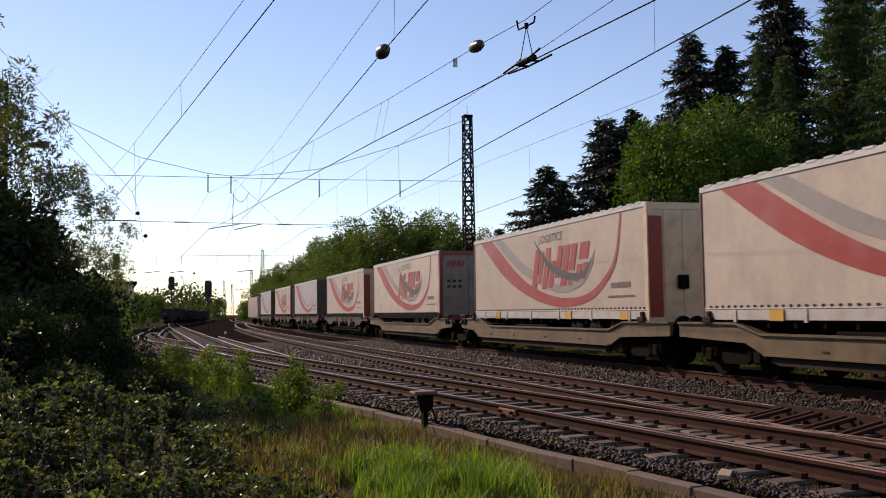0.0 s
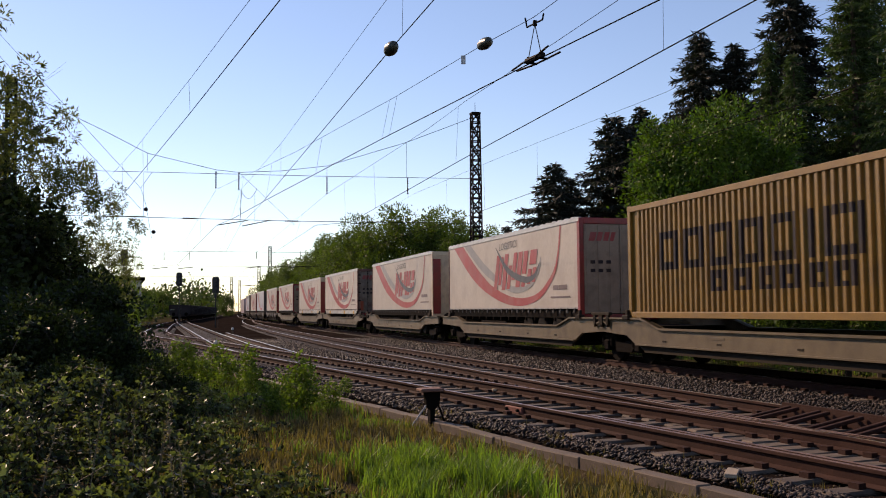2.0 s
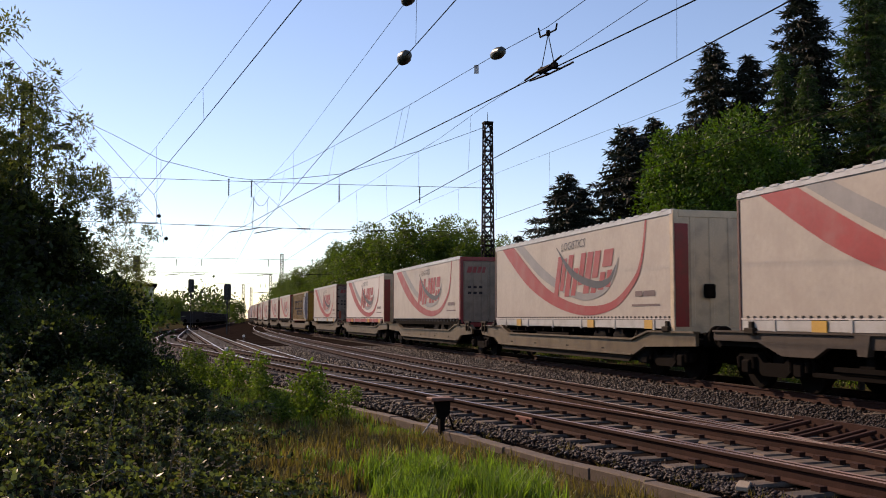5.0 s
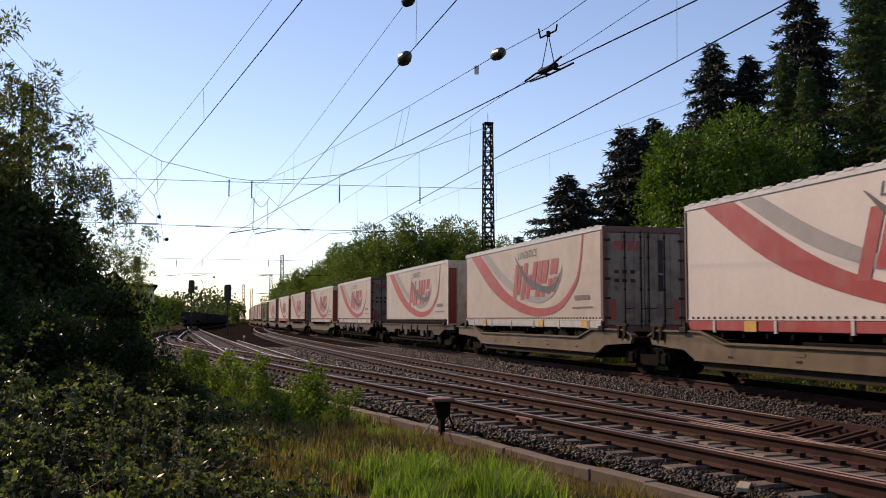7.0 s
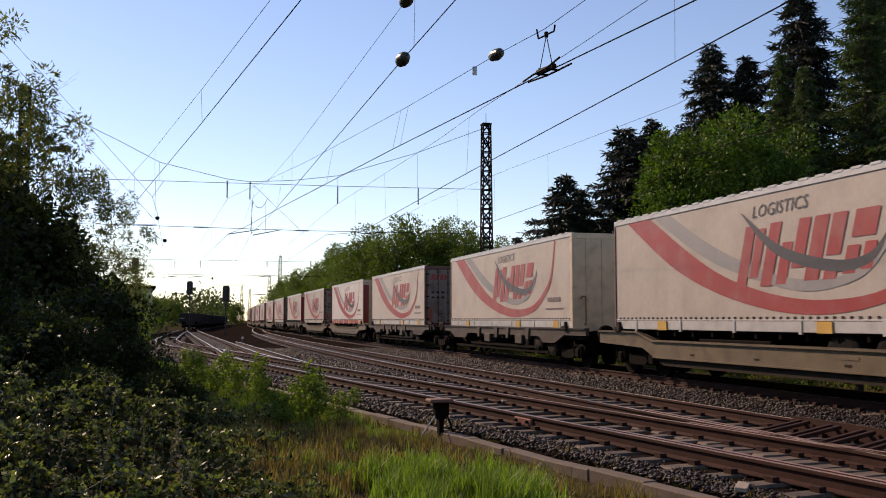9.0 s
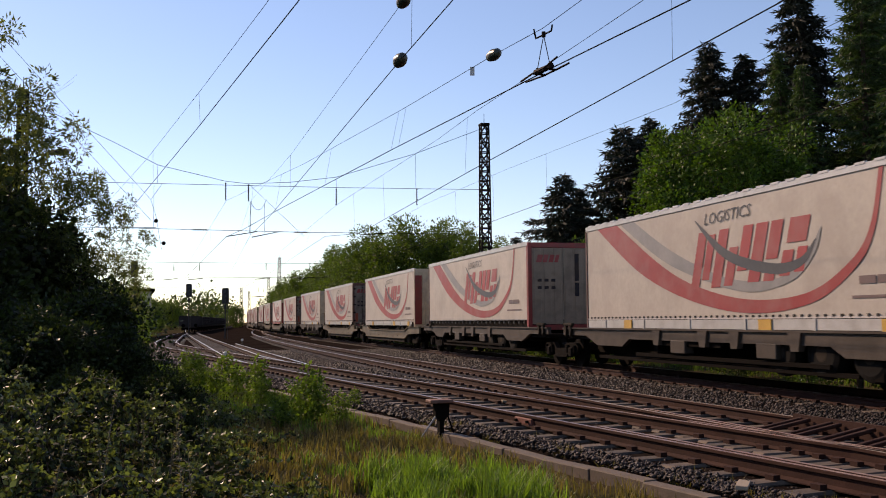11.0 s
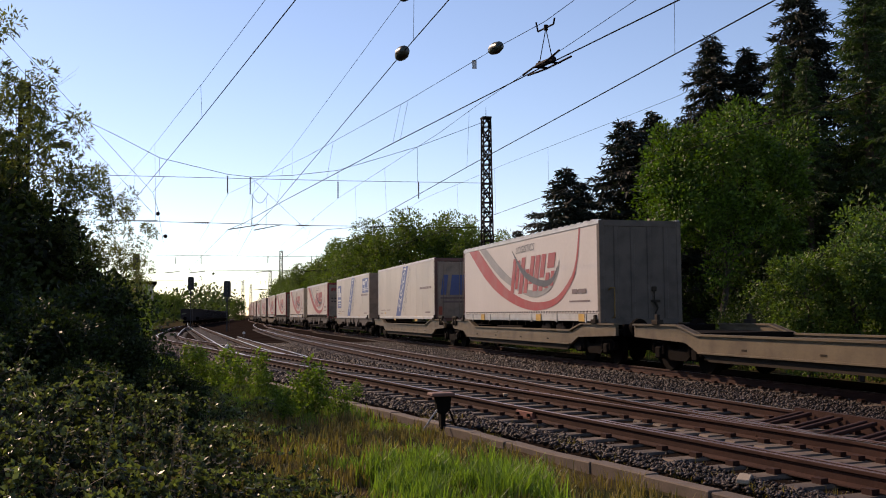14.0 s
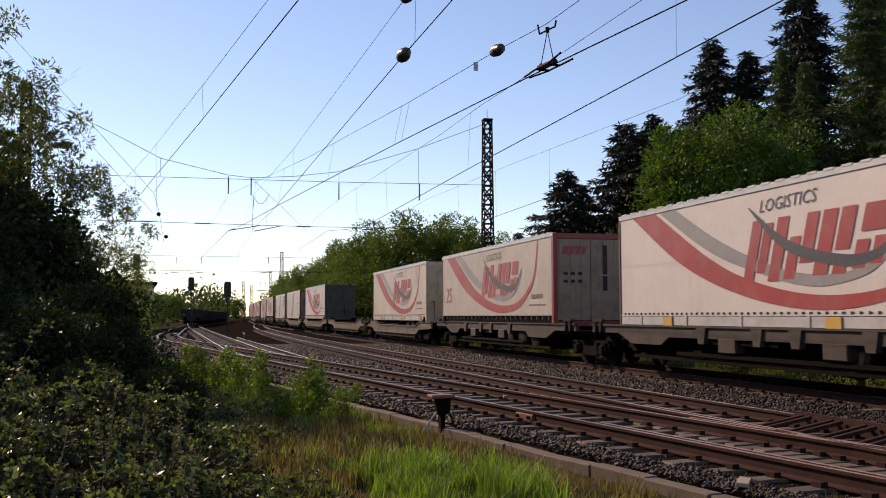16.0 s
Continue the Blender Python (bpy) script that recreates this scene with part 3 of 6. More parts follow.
def road_wheel(bm):
    lathe(bm, (-0.17, 0, 0), (0.17, 0, 0), [(0, 0.36), (0.12, 0.47), (0.5, 0.49), (0.88, 0.47), (1, 0.36)], 20)
    lathe(bm, (-0.175, 0, 0), (-0.1, 0, 0), [(0, 0.13), (0.3, 0.27), (1, 0.29)], 14, 1)
    return [RUBBER, WAGON_IRON]


def end_frame(bm, mat):
    """Corner posts and cross beams of one end."""
    y = -LONG / 2
    for sx in (-1, 1):
        lo, hi = sorted((sx * (HALF + 0.012), sx * (HALF - 0.13)))
        box(bm, (lo, y - 0.05, 1.12), (hi, y + 0.14, TOP - 0.02), bevel=0.012)
    box(bm, (-HALF + 0.13, y - 0.05, TOP - 0.2), (HALF - 0.13, y + 0.1, TOP - 0.02), bevel=0.012)
    box(bm, (-HALF + 0.13, y - 0.05, 1.1), (HALF - 0.13, y + 0.1, 1.28), bevel=0.012)
    return [mat]


def end_door(bm, sx, mat):
    y = -LONG / 2
    lo, hi = sorted((sx * 0.015, sx * (HALF - 0.14)))
    outline = [(hi, y - 0.005), (lo, y - 0.005), (lo, y - 0.04)]
    for k in range(3):
        x = lo + (hi - lo) * (k + 0.5) / 3
        outline += [(x - 0.135, y - 0.04), (x - 0.125, y - 0.054), (x + 0.125, y - 0.054), (x + 0.135, y - 0.04)]
    extrude_poly(bm, outline + [(hi, y - 0.04)], 2, 1.3, TOP - 0.22)
    return [mat]


def door_rod(bm):
    rod(bm, (0, -LONG / 2 - 0.08, 1.22), (0, -LONG / 2 - 0.08, TOP - 0.15), 0.017)
    for z in (1.4, 2.3, 3.2, 3.8):
        box(bm, (-0.035, -LONG / 2 - 0.095, z - 0.03), (0.035, -LONG / 2 - 0.045, z + 0.03), bevel=0.008)
    rod(bm, (0, -LONG / 2 - 0.1, 1.75), (0.28, -LONG / 2 - 0.1, 1.78), 0.012)
    return [WAGON_IRON]


def door_hinge(bm):
    box(bm, (-0.09, -LONG / 2 - 0.075, -0.035), (0.09, -LONG / 2 - 0.05, 0.035), bevel=0.008)
    return [WAGON_IRON]


def rear_light(bm):
    box(bm, (-0.2, -LONG / 2 - 0.08, 1.13), (0.2, -LONG / 2 - 0.045, 1.24), bevel=0.01)
    return [RED_PAINT]


def bulkhead(bm, mat):
    """A ribbed front wall."""
    y = -LONG / 2
    outline = [(HALF - 0.13, y + 0.02), (-HALF + 0.13, y + 0.02), (-HALF + 0.13, y - 0.03)]
    for k in range(4):
        x = -HALF + 0.5 + k * 0.52
        outline += [(x - 0.07, y - 0.03), (x - 0.05, y - 0.055), (x + 0.05, y - 0.055), (x + 0.07, y - 0.03)]
    extrude_poly(bm, outline + [(HALF - 0.13, y - 0.03)], 2, 1.28, TOP - 0.2)
    return [mat]


def bulkhead_box(bm):
    """Small coupling box with two plugs and a short hose below it."""
    y = -LONG / 2
    box(bm, (0.30, y - 0.11, 2.06), (0.46, y - 0.055, 2.2), bevel=0.02)
    box(bm, (0.28, y - 0.12, 1.74), (0.56, y - 0.06, 1.82), bevel=0.02)
    rod(bm, (0.38, y - 0.085, 2.1), (0.38, y - 0.085, 1.78), 0.02, n=6)
    rod(bm, (0.40, y - 0.09, 1.76), (0.48, y - 0.1, 1.58), 0.045, 0.03, 8)
    rod(bm, (0.48, y - 0.1, 1.58), (0.40, y - 0.09, 1.42), 0.03, 0.02, 8)
    return [WAGON_IRON]


def meter_box(bm):
    """Dark square box low on a white front wall."""
    y = -LONG / 2
    box(bm, (-0.5, y - 0.15, 1.95), (-0.2, y - 0.055, 2.3), bevel=0.03)
    box(bm, (-0.45, y - 0.17, 2.0), (-0.25, y - 0.15, 2.25), bevel=0.01)
    return [STEEL_DARK_SHADE]


def front_post(bm):
    """Slim rusty post that closes the curtain at the leading end."""
    box(bm, (-0.036, LONG / 2 - 0.075, 1.2), (0.036, LONG / 2 + 0.01, TOP - 0.14), bevel=0.01)
    return [RUST_POST]


def grab_handle(bm):
    y = -LONG / 2
    for a, b in (((-1.02, y - 0.05, 2.1), (-1.02, y - 0.17, 2.16)), ((-1.02, y - 0.17, 2.16), (-0.9, y - 0.17, 2.16)), ((-0.9, y - 0.17, 2.16), (-0.9, y - 0.17, 1.35)), ((-0.9, y - 0.17, 1.35), (-0.9, y - 0.05, 1.3))):
        rod(bm, a, b, 0.022, n=6)
    return [CONTAINER_YELLOW]


def corner_post(bm):
    y = -LONG / 2
    box(bm, (-HALF + 0.02, y - 0.07, 1.26), (-HALF + 0.38, y - 0.056, TOP - 0.36), bevel=0.004)
    return [RED_PAINT]


def trailer(style):
    """A curtain-sided road trailer; style says its hem, the end that faces back, and its print."""
    hem, end, look_of = style
    colours = {"plain": CURTAIN, "clean": CURTAIN_CLEAN, "grey": CURTAIN_GREY, "years": CURTAIN}
    words = {"straps": "with buckled straps along the hem", "white": "with a white side board", "red": "with a red side board"}
    t = thing("curtain_trailer", ("Grey" if look_of == "grey" else "White") + " curtain-sided trailer with red swoosh " + words[hem], "semi-trailer", "trailers on the train")
    mat = colours[look_of]

    def shell(bm):
        curtain_shell(bm)
        return [mat]
    place_mesh("curtain", shared("curtain" + look_of, shell), t)
    place_mesh("roof", shared("roof", roof_edge), t, "pale roof beam with notches")
    place_mesh("chassis", shared("chassis", chassis), t, "dark steel chassis with shade put into its colour")
    for sx in (-1, 1):
        place_mesh("front_post", shared("front_post", front_post), t, "slim rusty red corner post").location.x = sx * (HALF - 0.014)
    for sx in (-1.02, 1.02):
        for y in (-4.9, -3.6, -2.3):
            w = place_mesh("wheel", shared("road_wheel", road_wheel), t)
            w.matrix_basis = pose(sx, y, 0.78, 0, 0, 0 if sx < 0 else 180)
    if hem == "straps":
        place_mesh("strap_hem", shared("straps", side_straps), t, "dark strap buckles")
    else:
        place_mesh("hem", shared("hem", hem_eyelets), t)
        place_mesh("side_board", shared("board" + hem, lambda bm: side_board(bm, RED if hem == "red" else ROOF_RAIL)), t)
        for y in (4.2, -2.0, -5.6):
            place_mesh("reflector", shared("plate", yellow_plate), t, "yellow plate").location.y = y
    place_mesh("red_band", shared("red_swoosh", red_swoosh), t, "printed red swoosh")
    place_mesh("grey_band", shared("grey_swoosh", grey_swoosh), t, "printed grey swoosh")
    if look_of != "grey":
        for k, bar in enumerate(EMBLEM):
            place_mesh("emblem_bar", shared(f"emblem{k}", lambda bm: emblem_stroke(bm, *bar)), t)
        place_mesh("dark_band", shared("dark_swoosh", dark_swoosh), t)
        place_mesh("lettering", lettering("logistics", "LOGISTICS", 0.36, 6.58, 2.08, BLACK_PRINT, 0.3, 1, 1.85), t, "dark printed lettering")
    print_bars(t, "small_print", ((11.7, 12.12, 0.56, 0.70), (12.16, 12.8, 0.56, 0.70), (11.5, 13.05, 0.31, 0.36)), FADED_PRINT)
    if look_of == "years":
        place_mesh("lettering", lettering("years", "25", 0.95, 0.62, 0.55, PINK_PRINT, 0.15), t, "faded red numerals")
    frame_mat = {"doors_grey": RUST_POST, "doors_red": RED_PAINT, "front_red": FRONT_CREAM, "front_grey": FRONT_CREAM if look_of == "plain" else FRONT_DARK}[end]
    place_mesh("end_frame", shared("frame" + end + frame_mat.name, lambda bm: end_frame(bm, frame_mat)), t)
    if end.startswith("doors"):
        skin = DOOR_GREY if end == "doors_grey" else DOOR_WHITE
        for sx in (-1, 1):
            d = place_mesh("door", shared(f"door{end}{sx}", lambda bm: end_door(bm, sx, skin)), t)
            for x in (0.12, 0.62) if end == "doors_grey" else ():
                place_mesh("lock_rod", shared("rod", door_rod), d).location.x = sx * x
            if end == "doors_grey":
                for z in (1.5, 2.05, 2.6, 3.15, 3.7):
                    place_mesh("hinge", shared("door_hinge", door_hinge), d).location = (sx * (HALF - 0.12), 0, z)
        end_bars(t, "emblem_bar", ((-1.0, -0.8, 3.42, 3.68), (-0.76, -0.6, 3.42, 3.68), (-0.54, -0.38, 3.42, 3.68), (-0.33, -0.2, 3.42, 3.68)), RED, 0.07)
        end_bars(t, "small_print", ((0.42, 0.58, 2.25, 2.72), (0.42, 0.58, 2.78, 3.72), (-0.95, -0.8, 2.5, 2.6), (-0.7, -0.55, 2.5, 2.6), (-0.45, -0.3, 2.5, 2.6), (-0.95, -0.8, 2.75, 2.85), (-0.7, -0.55, 2.75, 2.85), (-0.45, -0.3, 2.75, 2.85)), CONTAINER_INK)
        if end == "doors_grey":
            end_bars(t, "warning_panel", ((-1.1, -0.9, 1.42, 2.02), (0.9, 1.08, 1.42, 2.02)), ORANGE_PRINT)
            end_bars(t, "notice_plate", ((-0.62, -0.36, 1.62, 1.94), (0.36, 0.6, 1.5, 1.9), (-0.5, -0.3, 1.36, 1.5)), FADED_PRINT)
        for x in (-0.9, 0.9):
            place_mesh("tail_light", shared("tail", rear_light), t, "red tail light").location.x = x
    else:
        place_mesh("front_wall", shared("wall" + end + frame_mat.name, lambda bm: bulkhead(bm, frame_mat)), t)
        if end == "front_red":
            place_mesh("corner_post", shared("corner_post", corner_post), t, "red corner post")
            place_mesh("unit_box", shared("meter_box", meter_box), t, "dark square equipment box")
        else:
            place_mesh("unit_box", shared("unit_box", bulkhead_box), t, "dark coupling box with hoses")
            place_mesh("grab_handle", shared("grab_handle", grab_handle), t, "worn yellow grab handle")
    return t


BLOCKS = ((1.7, 2.6, 0.92, 1.78), (2.85, 3.7, 0.92, 1.78), (3.95, 4.75, 0.92, 1.78), (5.0, 5.9, 0.92, 1.78), (6.1, 7.0, 0.92, 1.78), (7.25, 7.55, 0.92, 1.78), (7.8, 8.9, 0.92, 1.78),
          (4.0, 4.65, 0.33, 0.77), (4.85, 5.5, 0.33, 0.77), (5.7, 6.3, 0.33, 0.77), (6.5, 7.1, 0.33, 0.77), (7.3, 7.9, 0.33, 0.77), (8.1, 8.7, 0.33, 0.77))


def in_emblem(u, v):
    """The painted emblem: two rows of plain open blocks."""
    for u0, u1, v0, v1 in BLOCKS:
        if u0 < u < u1 and v0 < v < v1:
            return v > v1 - 0.14 or v < v0 + 0.14 or u < u0 + 0.2 or u > u1 - 0.2
    return False


def corrugated(bm):
    """A ribbed steel side: the ribs stand upright along the whole length."""
    pitch, deep, rows = 0.228, 0.085, 28
    n = int((LONG - 0.3) / pitch)
    z0, z1 = EDGE - 0.12, TOP - 0.2
    for sx in (-1, 1):
        outline = []
        y = -LONG / 2 + 0.15
        for k in range(n):
            for a, b in ((0, 0), (0.36, 0), (0.48, 1), (0.88, 1)):
                outline.append((y + a * pitch, sx * (HALF - 0.02 - deep * b)))
            y += pitch
        grid = [[bm.verts.new((x, q, z0 + (z1 - z0) * j / rows)) for q, x in outline] for j in range(rows + 1)]
        for j in range(rows):
            bow = 1.1 * (2 * (j + 0.5) / rows - 1) ** 2
            for k in range(len(outline) - 1):
                f = bm.faces.new((grid[j][k], grid[j][k + 1], grid[j + 1][k + 1], grid[j + 1][k]))
                u = LONG / 2 - outline[k][0] - bow
                v = z0 + (z1 - z0) * (j + 0.5) / rows - EDGE
                inked = sx < 0 and in_emblem(u + bow, v)
                f.material_index = 3 if inked else 1 if u > 10.8 and u + bow < 13.4 else (2 if 9.6 < u < 10.0 or 10.35 < u < 10.8 else 0)
    box(bm, (-HALF + 0.08, -LONG / 2 + 0.05, EDGE - 0.2), (HALF - 0.08, LONG / 2 - 0.05, TOP - 0.05))
    return [CONTAINER_YELLOW, CONTAINER_BLUE, PALE_PRINT, CONTAINER_INK]


def container_frame(bm):
    for sx in (-1, 1):
        for z0, z1 in ((EDGE - 0.27, EDGE - 0.12), (TOP - 0.2, TOP - 0.06)):
            lo, hi = sorted((sx * HALF, sx * (HALF - 0.08)))
            box(bm, (lo, -LONG / 2, z0), (hi, LONG / 2, z1), bevel=0.01)
        for y in (-LONG / 2, LONG / 2 - 0.16):
            lo, hi = sorted((sx * HALF, sx * (HALF - 0.16)))
            box(bm, (lo, y, EDGE - 0.27), (hi, y + 0.16, TOP - 0.04), bevel=0.012)
    for y in (-LONG / 2, LONG / 2 - 0.1):
        box(bm, (-HALF, y, TOP - 0.16), (HALF, y + 0.1, TOP - 0.04))
        box(bm, (-HALF, y, EDGE - 0.27), (HALF, y + 0.1, EDGE - 0.12))
    return [CONTAINER_YELLOW]


def container_arrow(bm):
    """Two broad pale chevrons that point the same way."""
    y = -LONG / 2 - 0.06
    for x0 in (-0.78, 0.18):
        for z0, z1, dx in ((1.5, 2.65, 0.5), (2.65, 3.8, -0.5)):
            a = 0 if dx > 0 else 0.5
            bm.faces.new([bm.verts.new(p) for p in ((x0 + a, y, z0), (x0 + a + 0.4, y, z0), (x0 + a + dx + 0.4, y, z1), (x0 + a + dx, y, z1))])
    return [PALE_PRINT]


def container_rod(bm):
    rod(bm, (0, -LONG / 2 - 0.08, 1.22), (0, -LONG / 2 - 0.08, TOP - 0.15), 0.016)
    box(bm, (-0.04, -LONG / 2 - 0.1, 2.0), (0.04, -LONG / 2 - 0.05, 2.2), bevel=0.01)
    return [CONTAINER_GOLD]


def steel_container():
    t = thing("shipping_container", "Yellow corrugated steel container with dark blue end stripe", "container", "trailers on the train")
    place_mesh("side_panel", shared("corrugated", corrugated), t, "yellow ribbed steel side with blue and white stripes")
    place_mesh("corner_frame", shared("container_frame", container_frame), t)
    for sx in (-1, 1):
        d = place_mesh("door", shared(f"container_door{sx}", lambda bm: end_door(bm, sx, CONTAINER_GOLD)), t)
        for x in (0.06, 0.86):
            place_mesh("lock_rod", shared("container_rod", container_rod), d).location.x = sx * x
    place_mesh("door_print", shared("container_arrow", container_arrow), t, "pale chevron print")
    end_bars(t, "emblem_bar", tuple((-0.62 + k * 0.25, -0.44 + k * 0.25, 2.78, 2.98) for k in range(7)) + tuple((0.1 + k * 0.17, 0.22 + k * 0.17, 2.6, 2.72) for k in range(6)), CONTAINER_INK, 0.0, 0.065)
    end_bars(t, "red_bar", ((-1.05, 1.05, 1.96, 1.99), (-0.12, 0.14, 1.92, 2.04)), RED_PAINT, 0.0, 0.07)
    return t


def white_rod(bm):
    rod(bm, (0, -LONG / 2 - 0.08, 1.22), (0, -LONG / 2 - 0.08, TOP - 0.15), 0.016)
    return [DOOR_WHITE]


def panel_shell(bm):
    """A smooth swap body with upright panel joints."""
    box(bm, (-HALF + 0.02, -LONG / 2 + 0.02, 1.25), (HALF - 0.02, LONG / 2 - 0.02, TOP - 0.04))
    return [BOX_WHITE]


def panel(bm):
    wide = LONG / 11
    box(bm, (-HALF, -wide / 2 + 0.006, 1.3), (HALF, wide / 2 - 0.006, TOP - 0.09), bevel=0.004)
    return [BOX_WHITE]


def panel_frame(bm):
    for sx in (-1, 1):
        lo, hi = sorted((sx * (HALF + 0.012), sx * (HALF - 0.06)))
        box(bm, (lo, -LONG / 2, TOP - 0.1), (hi, LONG / 2, TOP), bevel=0.012)
        box(bm, (lo, -LONG / 2, 1.2), (hi, LONG / 2, 1.34), bevel=0.012)
        for y in (-LONG / 2, LONG / 2 - 0.12):
            box(bm, (lo, y, 1.2), (hi, y + 0.12, TOP - 0.02), bevel=0.012)
    return [ROOF_RAIL]


def slanted_band(bm):
    quad_on_side(bm, [(5.1, -0.12), (6.3, -0.12), (8.15, 2.52), (6.95, 2.52)], 0.003)
    return [BLUE_PRINT]


def badge(bm):
    quad_on_side(bm, [(0.62, 0.46), (2.25, 0.46), (2.25, 2.15), (0.62, 2.15)], 0.003, 0)
    for u0, u1, v0, v1 in ((0.84, 1.04, 1.3, 1.98), (1.18, 1.54, 1.3, 1.98), (1.68, 2.04, 1.3, 1.6), (0.8, 2.08, 0.98, 1.1), (0.8, 2.08, 0.80, 0.86), (0.8, 2.08, 0.62, 0.67)):
        quad_on_side(bm, [(u0, v0), (u1, v0), (u1, v1), (u0, v1)], 0.005, 1)
    return [BLUE_PRINT, PALE_PRINT]


def blue_badge(bm):
    quad_on_side(bm, [(11.2, 1.40), (13.38, 1.40), (13.38, 2.35), (11.2, 2.35)], 0.003, 0)
    turns = [k * math.pi / 15 for k in range(15)]
    ribbon(bm, [(12.62 - 0.55 * math.cos(a), 1.58 + 0.6 * math.sin(a)) for a in turns], [(12.64 - 0.62 * math.cos(a), 1.58 + 0.7 * math.sin(a)) for a in turns], 0.005, 1)
    for k in range(3):
        quad_on_side(bm, [(11.36 + k * 0.24, 1.92), (11.55 + k * 0.24, 1.92), (11.55 + k * 0.24, 2.18), (11.36 + k * 0.24, 2.18)], 0.005, 1)
    return [BLUE_PRINT, PALE_PRINT]


def swap_body(first):
    t = thing("swap_body", "White panelled swap body with slanted blue band and lettering", "swap body", "trailers on the train")
    place_mesh("core", shared("panel_shell", panel_shell), t)
    for k in range(11):
        place_mesh("panel", shared("panel", panel), t).location.y = LONG * ((k + 0.5) / 11 - 0.5)
    place_mesh("corner_frame", shared("panel_frame", panel_frame), t, "pale metal edge profiles")
    place_mesh("band", shared("slanted_band", slanted_band), t, "dark blue slanted band")
    place_mesh("lettering", lettering("fashion", "FASHION", 0.78, 6.08, 0.06, PALE_PRINT, 0.12, 55, 2.85), t, "white lettering along the band")
    place_mesh("lettering", lettering("logistics_small", "logistics", 0.8, 7.12, 0.02, GREY_PRINT, 0, 55, 2.8), t, "grey outlined lettering")
    if first:
        place_mesh("badge", shared("badge", badge), t, "blue square badge")
        place_mesh("badge", shared("blue_badge", blue_badge), t, "blue badge with a white arc")
        place_mesh("lettering", lettering("badge_word", "Logistics", 0.44, 11.3, 1.54, PALE_PRINT, 0, 0, 1.9, 0.0065), t)
    print_bars(t, "small_print", tuple((10.75 + k * 0.3, 11.0 + k * 0.3, 1.21, 1.32) for k in range(8)) + ((11.9, 12.9, 0.03, 0.1), (0.9, 2.2, 0.20, 0.24), (2.6, 3.6, 0.20, 0.24), (0.7, 1.5, 0.02, 0.07)), FADED_PRINT)
    print_bars(t, "reflector", ((1.95, 2.25, 0.0, 0.1), (4.6, 5.05, -0.36, -0.1), (9.65, 10.2, -0.38, -0.1)), YELLOW)
    if first:
        place_mesh("front_wall", shared("wall_swap", lambda bm: bulkhead(bm, DOOR_WHITE)), t)
        place_mesh("end_frame", shared("frame_swap", lambda bm: end_frame(bm, DOOR_WHITE)), t)
    else:
        place_mesh("end_frame", shared("frame_swap_white", lambda bm: end_frame(bm, RUST_POST)), t)
        for sx in (-1, 1):
            d = place_mesh("door", shared(f"swap_door{sx}", lambda bm: end_door(bm, sx, DOOR_WHITE)), t)
            for x in (0.08, 0.85):
                place_mesh("lock_rod", shared("container_rod_white", white_rod), d).location.x = sx * x
        end_bars(t, "emblem_bar", ((-1.0, -0.74, 2.35, 3.3), (-0.56, 0.1, 2.35, 3.3), (0.28, 0.86, 2.35, 2.8)), BLUE_PRINT, 0.12)
        end_bars(t, "small_print", ((-1.0, 0.9, 2.16, 2.24), (-0.9, 0.7, 1.98, 2.05)), FADED_PRINT)
        end_bars(t, "warning_panel", ((-1.1, -0.92, 1.4, 1.8),), ORANGE_PRINT)
    return t


# wagons: the coupling end lies at +y, the shared bogie at -y
Y_COUPLE, Y_JOINT = 8.05, -9.25


def pocket_sill(bm, sx):
    """Deep pressed side beam: low between the bogies, raised over them."""
    top = [(Y_COUPLE - 0.15, 1.16), (5.6, 1.16), (4.7, 0.95), (-5.2, 0.95), (-6.2, 1.2), (-8.3, 1.2), (-8.75, 1.05)]
    low = [(-8.6, 0.82), (-7.0, 0.74), (-6.5, 0.52), (4.7, 0.52), (5.3, 0.74), (Y_COUPLE - 0.15, 0.82)]
    x0, x1 = sorted((sx * 1.29, sx * 1.20))
    extrude_poly(bm, top + low, 0, x0, x1)
    flange = [(y, z) for y, z in top]
    x2, x3 = sorted((sx * 1.345, sx * 1.16))
    extrude_poly(bm, flange + [(y, z - 0.045) for y, z in flange[::-1]], 0, x2, x3)
    x4, x5 = sorted((sx * 1.335, sx * 1.19))
    box(bm, (x4, -6.45, 0.505), (x5, 4.65, 0.54))
    # Dark strip, set back below the sill.
    x6, x7 = sorted((sx * 1.24, sx * 1.17))
    extrude_poly(bm, [(-6.45, 0.52), (4.65, 0.52), (4.3, 0.33), (-6.1, 0.33)], 0, x6, x7, 1)
    for y in (-5.0, -2.6, 0.2, 2.8):
        box(bm, (min(sx * 1.30, sx * 1.28), y - 0.09, 0.62), (max(sx * 1.30, sx * 1.28), y + 0.09, 0.66), 1)
    box(bm, (sorted((sx * 1.30, sx * 1.28))[0], -2.9, 0.74), (sorted((sx * 1.30, sx * 1.28))[1], -2.4, 0.80))
    return [WAGON_BEIGE, WAGON_IRON]


